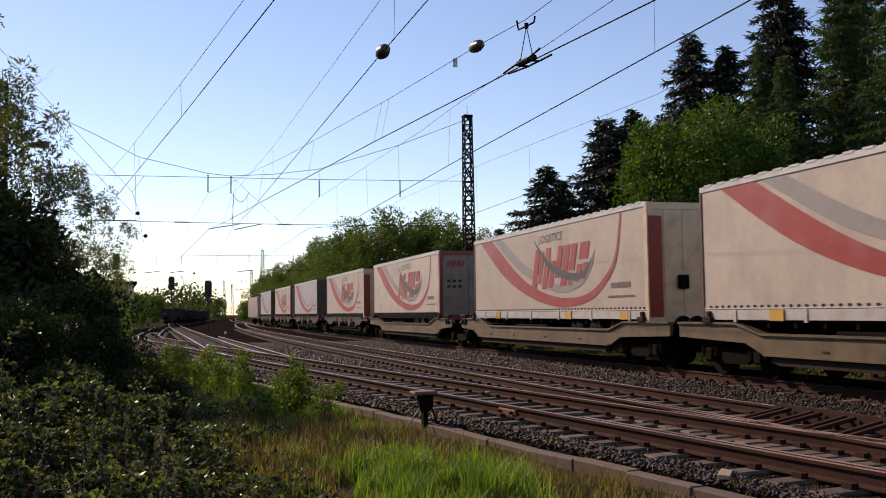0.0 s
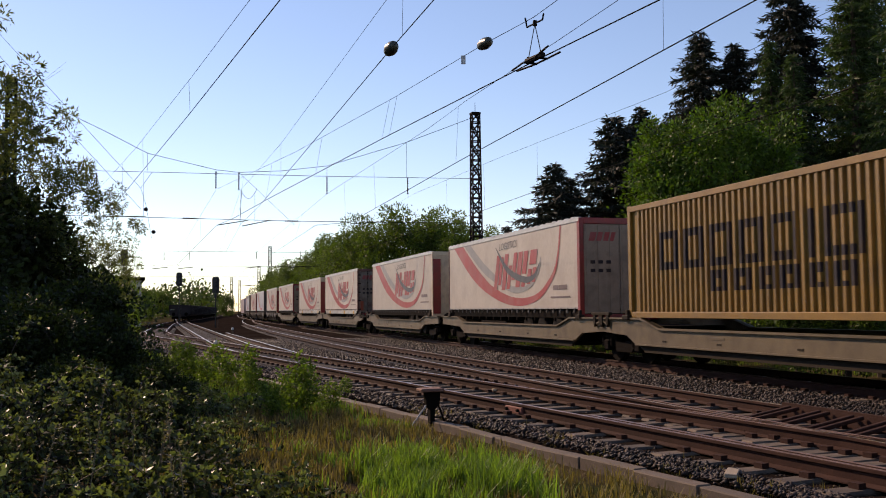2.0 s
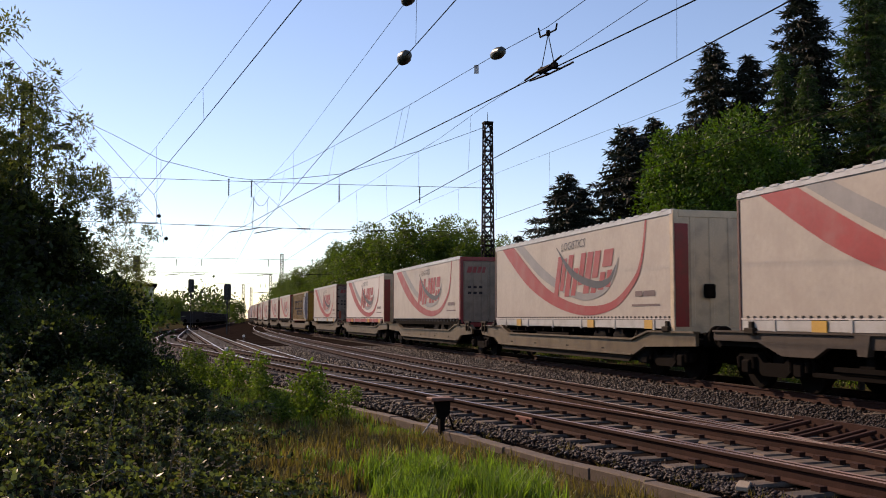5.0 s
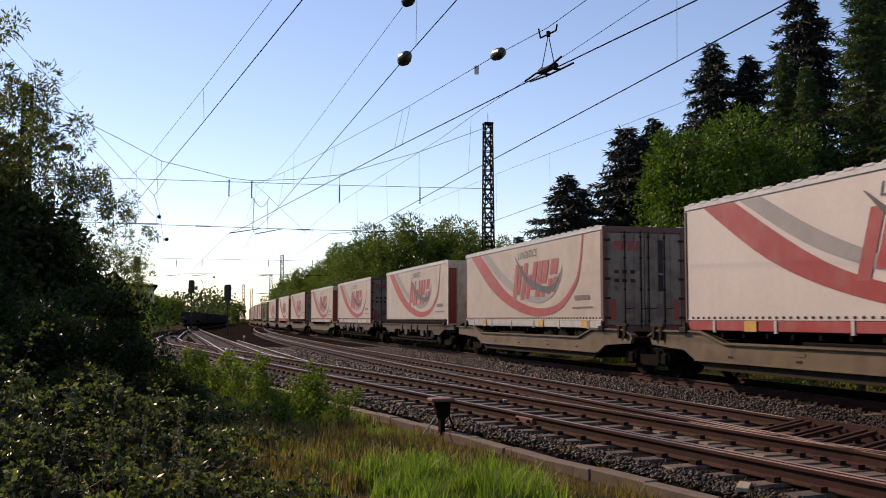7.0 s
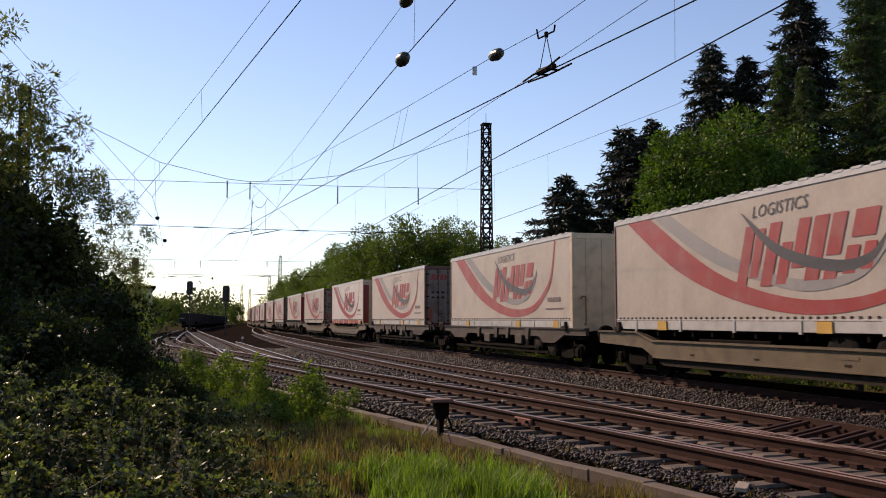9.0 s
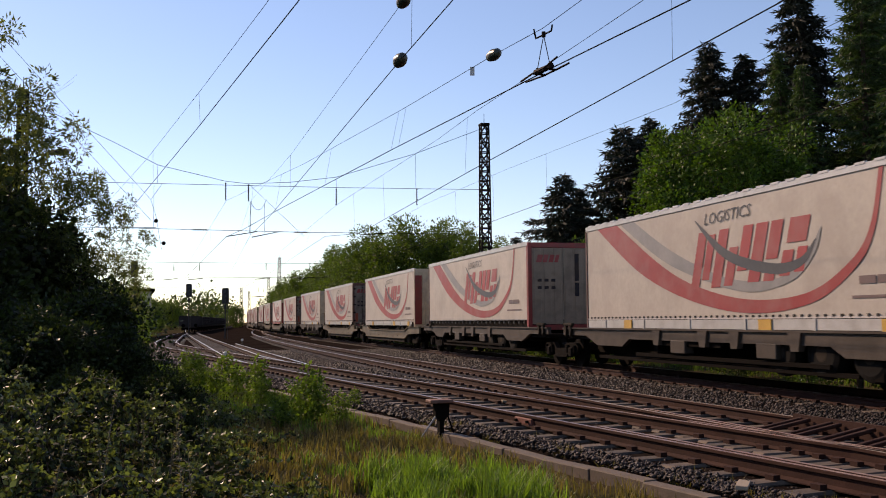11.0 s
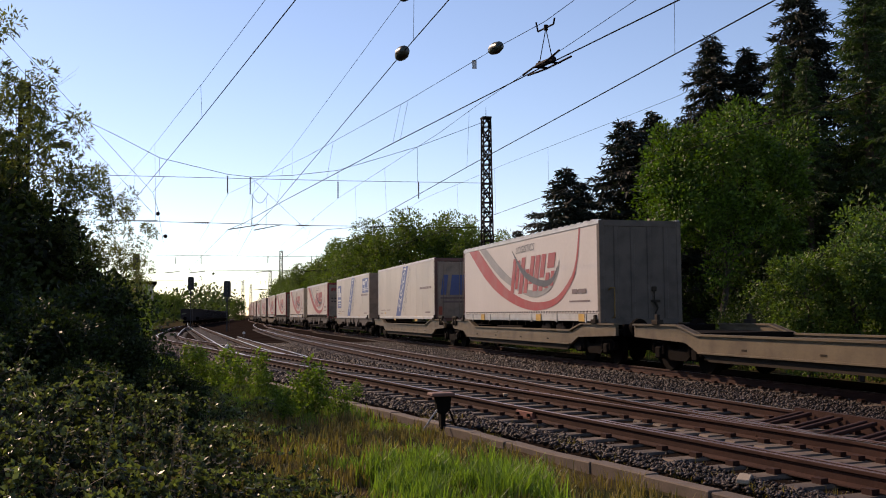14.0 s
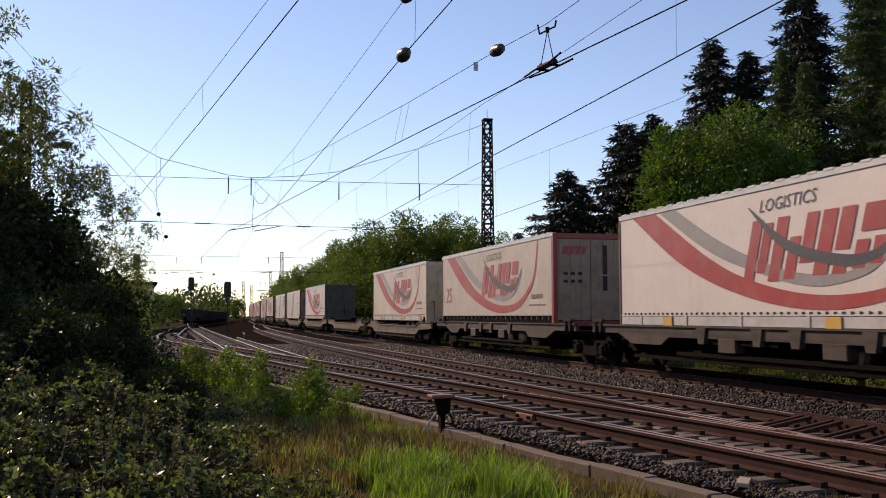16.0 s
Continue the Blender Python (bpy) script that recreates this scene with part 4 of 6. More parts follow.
def flat_sill(bm, sx):
    """Slender side beam with hanging brackets and trapezoid supports."""
    x0, x1 = sorted((sx * 1.29, sx * 1.18))
    extrude_poly(bm, [(Y_COUPLE - 0.15, 1.2), (-8.7, 1.2), (-8.7, 0.98), (-7.0, 0.98), (-6.2, 0.72), (-4.6, 0.72), (-4.2, 0.92), (4.0, 0.92), (4.4, 0.72), (5.4, 0.72), (6.2, 0.98), (Y_COUPLE - 0.15, 0.98)], 0, x0, x1)
    x2, x3 = sorted((sx * 1.335, sx * 1.17))
    box(bm, (x2, -8.7, 1.165), (x3, Y_COUPLE - 0.15, 1.205))
    for y in (-2.6, -0.4, 0.9, 3.0):
        x4, x5 = sorted((sx * 1.34, sx * 1.2))
        extrude_poly(bm, [(y - 0.2, 1.16), (y + 0.2, 1.16), (y + 0.12, 0.8), (y - 0.12, 0.8)], 0, x4, x5)
    box(bm, (x0 * 0.96, -3.9, 0.5), (x1 * 0.96, 3.9, 0.58), 1)
    for y in (-1.6, 2.0):
        x4, x5 = sorted((sx * 1.3, sx * 1.05))
        box(bm, (x4, y - 0.35, 0.62), (x5, y + 0.35, 0.94), bevel=0.02)
    return [WAGON_GREY, STEEL_DARK_SHADE]


def wagon_floor(bm):
    box(bm, (-1.18, -6.3, 0.36), (1.18, 4.6, 0.44))
    box(bm, (-1.18, 4.6, 0.86), (1.18, Y_COUPLE - 0.1, 0.98))
    box(bm, (-1.18, -8.6, 0.86), (1.18, -6.3, 0.98))
    box(bm, (-0.2, -8.6, 0.44), (0.2, 7.8, 0.86))
    box(bm, (-1.1, Y_COUPLE - 0.14, 0.8), (1.1, Y_COUPLE, 1.14), bevel=0.02)
    return [STEEL_DARK_SHADE]


def support_post(bm):
    """Folding stop beside the load."""
    box(bm, (-0.045, -0.07, 0), (0.045, 0.07, 0.2), bevel=0.015)
    box(bm, (-0.09, -0.16, -0.06), (0.09, 0.16, 0.07), bevel=0.015)
    return [WAGON_IRON]


def hook_pair(bm):
    for y in (-0.18, 0.18):
        extrude_poly(bm, [(y - 0.07, 0.1), (y + 0.07, 0.1), (y + 0.05, -0.16), (y, -0.26), (y - 0.06, -0.14)], 0, -0.04, 0.04)
    box(bm, (-0.05, -0.34, 0.06), (0.05, 0.34, 0.14), bevel=0.01)
    return [WAGON_IRON]


def bogie_frame(bm):
    for sx in (-1, 1):
        x0, x1 = sorted((sx * 1.08, sx * 0.94))
        extrude_poly(bm, [(-1.35, 0.62), (-1.2, 0.72), (-0.55, 0.72), (-0.35, 0.55), (0.35, 0.55), (0.55, 0.72), (1.2, 0.72), (1.35, 0.62), (1.3, 0.42), (0.6, 0.42), (0.4, 0.28), (-0.4, 0.28), (-0.6, 0.42), (-1.3, 0.42)], 0, x0, x1)
        for y in (-0.9, 0.9):
            x2, x3 = sorted((sx * 1.17, sx * 0.98))
            box(bm, (x2, y - 0.15, 0.3), (x3, y + 0.15, 0.6), bevel=0.04)
            rod(bm, (sx * 1.1, y - 0.26, 0.42), (sx * 1.1, y - 0.26, 0.66), 0.06, n=8)
            rod(bm, (sx * 1.1, y + 0.26, 0.42), (sx * 1.1, y + 0.26, 0.66), 0.06, n=8)
    box(bm, (-0.95, -0.22, 0.45), (0.95, 0.22, 0.72), bevel=0.03)
    return [STEEL_DARK_SHADE]


def wheelset(bm):
    rod(bm, (-1.1, 0, 0.46), (1.1, 0, 0.46), 0.08, n=10)
    for sx in (-1, 1):
        lathe(bm, (sx * 0.67, 0, 0.46), (sx * 0.82, 0, 0.46), [(0, 0.49), (0.2, 0.49), (0.25, 0.46), (1, 0.455)], 22)
    return [STEEL_DARK_SHADE]


def buffer(bm):
    rod(bm, (0, 0, 1.05), (0, 0.34, 1.05), 0.11, n=12)
    lathe(bm, (0, 0.34, 1.05), (0, 0.44, 1.05), [(0, 0.24), (0.6, 0.25), (1, 0.2)], 14)
    return [STEEL_DARK_SHADE]


def pocket_wagon(kind, front):
    """One half of a two-part wagon. front: it leads its pair and carries the shared bogie."""
    beige = kind == "P"
    t = thing("pocket_wagon", "Beige pocket wagon with deep side sills and dark bogies" if beige else "Grey pocket wagon with slender side beams and brackets", "freight wagon", "wagons of the train")
    for sx in (-1, 1):
        place_mesh("side_sill", shared(f"sill{kind}{sx}", lambda bm: (pocket_sill if beige else flat_sill)(bm, sx)), t)
        for y in ((6.6, -6.9) if beige else (6.4,)):
            place_mesh("load_stop", shared("stop", support_post), t).location = (sx * 1.3, y, 1.2)
        place_mesh("lifting_hook", shared("hooks", hook_pair), t).location = (sx * 1.33, -8.2, 1.2)
        place_mesh("buffer", shared("buffer", buffer), t).location = (sx * 0.88, Y_COUPLE, 0)
    place_mesh("floor_pan", shared("floor_pan", wagon_floor), t)
    for y in ((6.0, Y_JOINT) if front else (6.0,)):
        b = place_mesh("bogie", shared("bogie", bogie_frame), t, "dark two-axle bogie with shade put into its colour")
        b.location.y = y
        for a in (-0.9, 0.9):
            place_mesh("wheelset", shared("wheelset", wheelset), b).location.y = a
    return t


def locomotive():
    t = thing("electric_locomotive", "Red-grey electric locomotive at the head of the train", "locomotive")
    bm = bmesh.new()
    outline = [(-9.4, 1.0), (-9.5, 1.9), (-9.0, 3.0), (-8.3, 3.8), (8.3, 3.8), (9.0, 3.0), (9.5, 1.9), (9.4, 1.0)]
    extrude_poly(bm, outline, 0, -1.48, 1.48)
    bmesh.ops.bevel(bm, geom=[e for e in bm.edges if abs(e.verts[0].co.x - e.verts[1].co.x) < 0.01], offset=0.12, segments=2, affect="EDGES")
    part("body", bm, material("loco_paint", (0.33, 0.25, 0.24), 0.4, 0.1, 1, 20, 0.03), t)
    bm = bmesh.new()
    extrude_poly(bm, [(-9.06, 2.5), (-9.28, 2.1), (-8.6, 3.35), (-8.4, 3.35)], 0, -1.1, 1.1)
    extrude_poly(bm, [(-9.34, 2.1), (-9.30, 2.1), (-8.68, 3.3), (-8.74, 3.3)], 0, -1.1, 1.1)
    part("windscreen", bm, SIGNAL_BLACK, t)
    bm = bmesh.new()
    for y in (-5, 5):
        box(bm, (-1.0, y - 1.2, 3.8), (1.0, y + 1.2, 3.98), bevel=0.05)
    rod(bm, (-0.5, -6, 4.0), (-0.5, -4.6, 4.3), 0.03), rod(bm, (0.5, -6, 4.0), (0.5, -4.6, 4.3), 0.03)
    part("roof_gear", bm, STEEL_DARK_SHADE, t)
    for y in (-5.5, 5.5):
        b = place_mesh("bogie", shared("bogie", bogie_frame), t)
        b.location.y = y
        for a in (-0.9, 0.9):
            place_mesh("wheelset", shared("wheelset", wheelset), b).location.y = a
    return t


SPEED = 27.98
# leading end of each load along the track at the start, hem, end that faces back, print
LOADS = [
    (-5, 127.1, "straps", "front_grey", "grey"), (-4, 108.7, "straps", "doors_red", "plain"), (-3, 91.9, "straps", "front_grey", "grey"),
    (-2, 73.4, "straps", "front_red", "plain"), (-1, 56.7, "straps", "doors_red", "plain"), (0, 38.01, "white", "front_red", "plain"),
    (1, 21.77, "white", "doors_grey", "plain"), (2, 3.15, "straps", "front_red", "plain"), (3, -13.39, "straps", "doors_red", "plain"),
    (4, -30.24, "container", "", ""), (5, -48.48, "white", "doors_grey", "plain"), (6, -67.07, "red", "front_red", "clean"),
    (7, -83.55, "straps", "doors_red", "plain"), (8, -102.2, "white", "front_red", "plain"), (9, -118.8, "white", "doors_grey", "plain"),
    (10, -137.48, "straps", "front_red", "plain"), (11, -154.08, "white", "doors_grey", "plain"), (12, -172.5, "red", "front_red", "clean"),
    (13, -189.4, "white", "doors_grey", "plain"), (14, -207.93, "white", "front_grey", "plain"), (15, -224.71, "white", "doors_grey", "plain"),
    (16, -243.3, "white", "front_red", "plain"), (17, -260.1, "straps", "doors_red", "plain"), (18, -278.81, "white", "front_grey", "plain"),
    (19, -295.46, "straps", "doors_red", "plain"), (20, -314.32, "swap_first", "", ""), (21, -331.04, "swap_second", "", ""),
    (22, -349.77, "white", "front_grey", "clean"), (23, -366.7, "", "", ""), (24, -385.27, "white", "front_grey", "plain"),
    (25, -402.14, "straps", "doors_red", "years"), (26, -420.78, "swap_like", "front_grey", "clean"),
]
GREY_PAIRS = {-5, -3, 9, 13, 17, 19, 25}
RIDES = []


def build_train():
    made = {}
    for n, lead, hem, end, look_of in LOADS:
        front = n % 2 != 0
        pair = n if front else n - 1
        kind = "F" if pair in GREY_PAIRS else "P"
        key = (kind, front)
        wagon = copy_thing(made[key], Matrix()) if key in made else pocket_wagon(kind, front)
        made.setdefault(key, wagon)
        RIDES.append((wagon, lead - LONG / 2, 0 if front else 180))
        if not hem:
            continue
        style = ("white" if hem == "swap_like" else hem, end, look_of)
        if style in made:
            load = copy_thing(made[style], Matrix())
        elif hem == "container":
            load = steel_container()
        elif hem.startswith("swap_f") or hem.startswith("swap_s"):
            load = swap_body(hem == "swap_first")
        else:
            load = trailer(style)
        made.setdefault(style, load)
        RIDES.append((load, lead - LONG / 2, 0))
    RIDES.append((locomotive(), 127.1 + 1.3 + 0.9 + 9.6, 0))


build_train()

# ---- things beside the line ----
def build_trough():
    """Concrete cable trough of slabs laid end to end."""
    run = thing("cable_trough", "Weathered concrete cable trough along the ballast edge", "cable trough", kind="structure")
    bm = bmesh.new()
    box(bm, (-0.09, -0.498, -0.24), (0.09, 0.498, 0.0), bevel=0.012)
    me = bpy.data.meshes.new("slab")
    bm.to_mesh(me)
    bm.free()
    me.materials.append(CONCRETE)
    d = Vector((-0.46, 1, 0)).normalized()
    for k in range(-6, 36):
        y = 5.0 + k * d.y
        ob = place_mesh("slab", me, run)
        ob.matrix_basis = pose(x_trough(y) + random.uniform(-0.015, 0.015), y, -0.21 + random.uniform(-0.015, 0.015), random.uniform(-1, 1), random.uniform(-1.5, 1.5), 24.7 + random.uniform(-0.7, 0.7))


def build_point_stand():
    t = thing("point_marker", "Rusty point marker with a flat cap beside the rail", "point marker", at=pose(-0.03, 14.5, -0.24, 0, 0, 18))
    bm = bmesh.new()
    box(bm, (-0.19, -0.14, 0.47), (0.17, 0.14, 0.52), bevel=0.012)
    part("cap", bm, material("rusty_cap", (0.17, 0.085, 0.06), 0.8, 0.3, 5, 50, 0.2), t, "flat rust-red cap")
    bm = bmesh.new()
    extrude_poly(bm, [(-0.10, 0.47), (0.13, 0.47), (0.12, 0.28), (0.04, 0.2), (0.04, -0.05), (-0.03, -0.05), (-0.03, 0.2), (-0.09, 0.28)], 1, -0.06, 0.06)
    part("post", bm, STEEL_DARK_SHADE, t)
    for x0, y0, x1, z1 in ((-0.33, -0.1, -0.08, 0.27), (0.24, 0.05, 0.11, 0.27)):
        bm = bmesh.new()
        rod(bm, (x0, y0, -0.02), (x1, -0.02, z1), 0.013)
        part("strut", bm, STEEL_GREY if x0 < 0 else STEEL_DARK_SHADE, t)


def build_turnout():
    """Blades, guard beam and cross bars where the two tracks run together."""
    t = thing("turnout", "Rusty turnout with guard beam and slanted cross bars", "turnout", kind="structure")
    rail_between(t, lambda y: x_near(y) + 0.0, -30, 13.5, -0.63, RAIL_DULL, "switch_blade")
    rail_between(t, lambda y: x_near(y) + 0.02 * (13.5 - y), -10, 13.5, 0.86, RAIL_DULL, "switch_blade")
    rail_between(t, lambda y: x_middle(y) - 0.03 * max(0, 13.5 - y), -10, 16, -0.62, RAIL_DULL, "switch_blade")
    rail_between(t, lambda y: x_near(33) + 0.9 - 0.29 * (y - 33), 33, 66, 0, RAIL_HEAD, "rail")
    bm = bmesh.new()
    points = [Vector((x_middle(y) + 0.74, y, 0.03)) for y in (2, 5, 8, 11, 14.2)]
    sweep(bm, points, [(-0.03, -0.2), (0.03, -0.2), (0.03, 0.02), (-0.03, 0.02)])
    part("guard_beam", bm, RAIL_SIDE, t)
    bm = bmesh.new()
    box(bm, (-0.72, -0.035, -0.05), (0.72, 0.035, 0.0), bevel=0.01)
    me = bpy.data.meshes.new("cross_bar")
    bm.to_mesh(me)
    bm.free()
    me.materials.append(RAIL_SIDE)
    for k in range(8):
        for q in (0, 0.17):
            y = 13.6 - k * 0.62 + q
            ob = place_mesh("cross_bar", me, t)
            ob.matrix_basis = pose(x_middle(y) + 0.02, y - 0.2, -0.04, 0, -5, 34)


def lattice_mast(height, wide=0.46, slim=0.26, steps=22, label="Dark lattice steel mast of the overhead line", at=None):
    t = thing("lattice_mast", label, "catenary mast", "masts of the overhead line", at=at)
    corner = lambda sx, sy, z: Vector((sx * (wide + (slim - wide) * z / height) / 2, sy * (wide + (slim - wide) * z / height) / 2, z))
    for sx in (-1, 1):
        for sy in (-1, 1):
            bm = bmesh.new()
            rod(bm, corner(sx, sy, -0.5), corner(sx, sy, height), 0.05, 0.042, 4)
            part("corner_angle", bm, MAST_STEEL, t)
    for face in range(4):
        bm = bmesh.new()
        for k in range(steps):
            z0, z1 = height * k / steps, height * (k + 1) / steps
            a = {0: (-1, -1, 1, -1), 1: (1, -1, 1, 1), 2: (1, 1, -1, 1), 3: (-1, 1, -1, -1)}[face]
            p, q = corner(a[0], a[1], z0), corner(a[2], a[3], z1)
            if k % 2:
                p, q = corner(a[2], a[3], z0), corner(a[0], a[1], z1)
            rod(bm, p, q, 0.042, n=4, caps=False)
            rod(bm, corner(a[0], a[1], z1), corner(a[2], a[3], z1), 0.034, n=4, caps=False)
        part("lacing", bm, MAST_STEEL, t)
    bm = bmesh.new()
    box(bm, (-slim * 0.62, -slim * 0.62, height - 0.08), (slim * 0.62, slim * 0.62, height + 0.03), bevel=0.01)
    rod(bm, (0, 0, height), (0, 0, height + 0.6), 0.02, 0.012, 6)
    part("cap", bm, MAST_STEEL, t)
    bm = bmesh.new()
    box(bm, (-0.5, -0.5, -1.2), (0.5, 0.5, 0.05), bevel=0.04)
    part("footing", bm, CONCRETE, t)
    return t


def wire(bm, points, r):
    """A round wire through points; the thickness keeps it in sight."""
    for a, b in zip(points, points[1:]):
        rod(bm, a, b, r, n=5, caps=False)


def sagging(a, b, sag, n=8):
    a, b = Vector(a), Vector(b)
    return [a.lerp(b, k / n) - Vector((0, 0, sag * 4 * (k / n) * (1 - k / n))) for k in range(n + 1)]


def insulator_string(t, top, length, r=0.055, name="insulator"):
    bm = bmesh.new()
    top = Vector(top)
    profile = []
    for k in range(7):
        profile += [(k / 7 + 0.01, 0.02), (k / 7 + 0.05, r), (k / 7 + 0.1, 0.02)]
    lathe(bm, top, top - Vector((0, 0, length)), profile, 8)
    return part(name, bm, INSULATOR, t, "brown ribbed insulator")


def egg(t, at, way, mat):
    bm = bmesh.new()
    at, way = Vector(at), Vector(way).normalized()
    profile = [(0, 0.02), (0.05, 0.05)]
    for k in range(6):
        swell = 0.12 - 0.012 * abs(k - 2.5)
        profile += [(0.1 + k * 0.14, swell), (0.17 + k * 0.14, swell * 0.86)]
    lathe(bm, at - way * 0.24, at + way * 0.24, profile + [(0.97, 0.05), (1, 0.02)], 12)
    return part("egg_insulator", bm, mat, t, "green-brown egg-shaped insulator", True)


def catenary(label, contact, carrier, dropper_at, thick=0.011):
    """Contact wire, carrying wire and the droppers between them."""
    t = thing("overhead_line", label, "overhead line", "overhead lines of the tracks")
    for name, pts in (("contact_wire", contact), ("carrier_wire", carrier)):
        bm = bmesh.new()
        wire(bm, [Vector(p) for p in pts], thick if name == "contact_wire" else thick * 0.55)
        part(name, bm, WIRE, t)

    def on(pts, y):
        for a, b in zip(pts, pts[1:]):
            if min(a[1], b[1]) <= y <= max(a[1], b[1]):
                s = (y - a[1]) / (b[1] - a[1])
                return Vector(a).lerp(Vector(b), s)
        return None
    for y in dropper_at:
        p, q = on(contact, y), on(carrier, y)
        if p and q:
            bm = bmesh.new()
            wire(bm, [p, q], 0.0035)
            part("dropper", bm, WIRE, t)
    return t


def build_overhead():
    near = catenary("Overhead line with section insulator above the near track",
                    [(15.1, -15.5, 5.6), (3.26, 12.29, 5.6), (1.76, 15.81, 5.6), (-1.16, 23.02, 5.6), (-5.91, 35.1, 5.6), (-8.9, 43.2, 5.65), (-11.2, 49.86, 5.9), (-22.5, 85, 5.6), (-37, 150, 5.6), (-60, 280, 5.6)],
                    [(13.5, -13, 7.5), (2.27, 14.79, 6.49), (1.77, 16.07, 6.42), (1.03, 17.96, 6.49), (-0.88, 22.81, 6.55), (-4.59, 32.24, 6.81), (-11.2, 49.86, 7.8), (-22.5, 85, 6.6), (-37, 150, 7.6), (-60, 280, 7.6)],
                    (22.6, 23.1, 29, 36, 42, 60, 72, 85))
    # section insulator: two skids, a body and the V-shaped hanger on its bracket
    d = Vector((-0.39, 0.92, 0)).normalized()
    side = Vector((d.y, -d.x, 0))
    c = Vector((1.76, 15.81, 5.6))
    bm = bmesh.new()
    for s in (-1, 1):
        wire(bm, [c + side * 0.11 * s - d * 0.62 + Vector((0, 0, 0.08 * (s < 0))), c + side * 0.12 * s - d * 0.2, c + side * 0.12 * s + d * 0.25, c + side * 0.05 * s + d * 0.75], 0.018)
    rod(bm, c - d * 0.25 + Vector((0, 0, 0.04)), c + d * 0.3 + Vector((0, 0, 0.06)), 0.05, n=8)
    for q in (-0.18, 0.18):
        rod(bm, c + d * q - side * 0.13, c + d * q + side * 0.13, 0.02, n=6)
    part("section_insulator", bm, INSULATOR, near, "dark section insulator with two skids")
    bm = bmesh.new()
    top = Vector((1.78, 16.0, 6.28))
    wire(bm, [c - d * 0.2 + Vector((0, 0, 0.05)), top, c + d * 0.25 + Vector((0, 0, 0.06))], 0.008)
    for q in (-0.2, 0.24):
        rod(bm, c + d * q, c + d * q + Vector((0, 0, 0.12)), 0.025, n=6)
    part("hanger", bm, WIRE, near)
    bm = bmesh.new()
    rod(bm, top - Vector((0, 0, 0.03)), top + Vector((0, 0, 0.06)), 0.035, n=8)
    wire(bm, [top - d * 0.3 + Vector((0, 0, 0.1)), top - d * 0.26 + Vector((0, 0, 0.0)), top + d * 0.28 + Vector((0, 0, 0.02)), top + d * 0.34 + Vector((0, 0, 0.2))], 0.016)
    part("bracket", bm, MAST_STEEL, near)
    egg(near, (1.03, 17.96, 6.49), (-0.37, 0.93, 0.01), GREEN_GLAZE)
    bm = bmesh.new()
    box(bm, (0.62, 19.0, 6.37), (0.71, 19.012, 6.55), bevel=0.004)
    part("tag", bm, PALE_PRINT, near, "small white tag")
    catenary("Overhead line above the middle track",
             [(10.9, -12.3, 5.6), (4.55, 12.17, 5.6), (0.87, 26.34, 5.6), (-3.86, 45.34, 5.6), (-6.2, 51.2, 6.0), (-18, 95, 5.6), (-40, 170, 5.6), (-60, 250, 5.6)],
             [(10.7, -12.3, 7.6), (3.55, 16.12, 6.94), (2.5, 20.27, 7.04), (1.02, 26.08, 7.21), (-0.08, 30.42, 7.24), (-5.6, 51.3, 7.7), (-18, 95, 6.7), (-40, 170, 7.6), (-60, 250, 7.6)],
             (15.2, 27, 39, 46, 60, 75), 0.011)
    catenary("Overhead line above the train's track",
             [(18.0, -18, 5.6), (3.91, 32.8, 5.6), (1.66, 42.48, 5.6), (-0.9, 52.6, 5.7), (-12.6, 96, 5.6), (-30, 172, 5.6), (-44, 240, 5.6)],
             [(17.2, -17, 7.6), (7.63, 16.78, 6.96), (5.95, 23.99, 6.9), (2.63, 38.29, 7.48), (-0.9, 52.6, 7.85), (-12.6, 96, 6.8), (-30, 172, 7.7), (-44, 240, 7.6)],
             (20, 27, 33.5, 40, 46, 60, 75, 90), 0.010)
    catenary("Overhead line above the outer siding",
             [(9.1, -15, 5.6), (-1.84, 12.21, 5.6), (-5.21, 20.33, 5.6), (-14.65, 42.76, 5.6), (-17.2, 48.3, 5.7), (-30, 90, 5.6)],
             [(8.6, -14, 6.6), (-2.55, 13.92, 6.18), (-4.89, 19.49, 6.28), (-9.18, 29.72, 6.56), (-17, 48.3, 7.4), (-30, 90, 6.6)],
             (10, 19.9, 28, 34), 0.0085)
    anchor = catenary("Anchoring overhead wires with egg insulators",
                      [(6.2, -9.6, 5.8), (0.18, 12.79, 5.8), (-0.66, 15.78, 5.8), (-7.17, 39.82, 5.8), (-10.0, 50.2, 6.0), (-20, 90, 5.7)],
                      [(5.6, -7.1, 6.3), (-0.59, 15.61, 6.76), (-5.02, 31.89, 7.04), (-10.0, 50.2, 7.8), (-20, 90, 6.7)],
                      (15.0, 31.9), 0.0085)
    egg(anchor, (-0.66, 15.78, 5.8), (-0.27, 0.96, 0.0), GREEN_GLAZE)
    egg(anchor, (-0.59, 15.61, 6.76), (-0.27, 0.96, 0.02), GREEN_GLAZE)
    # cross-span between the masts
    span = thing("cross_span", "Sagging cross-span of wires with hanging brown insulators", "cross-span")
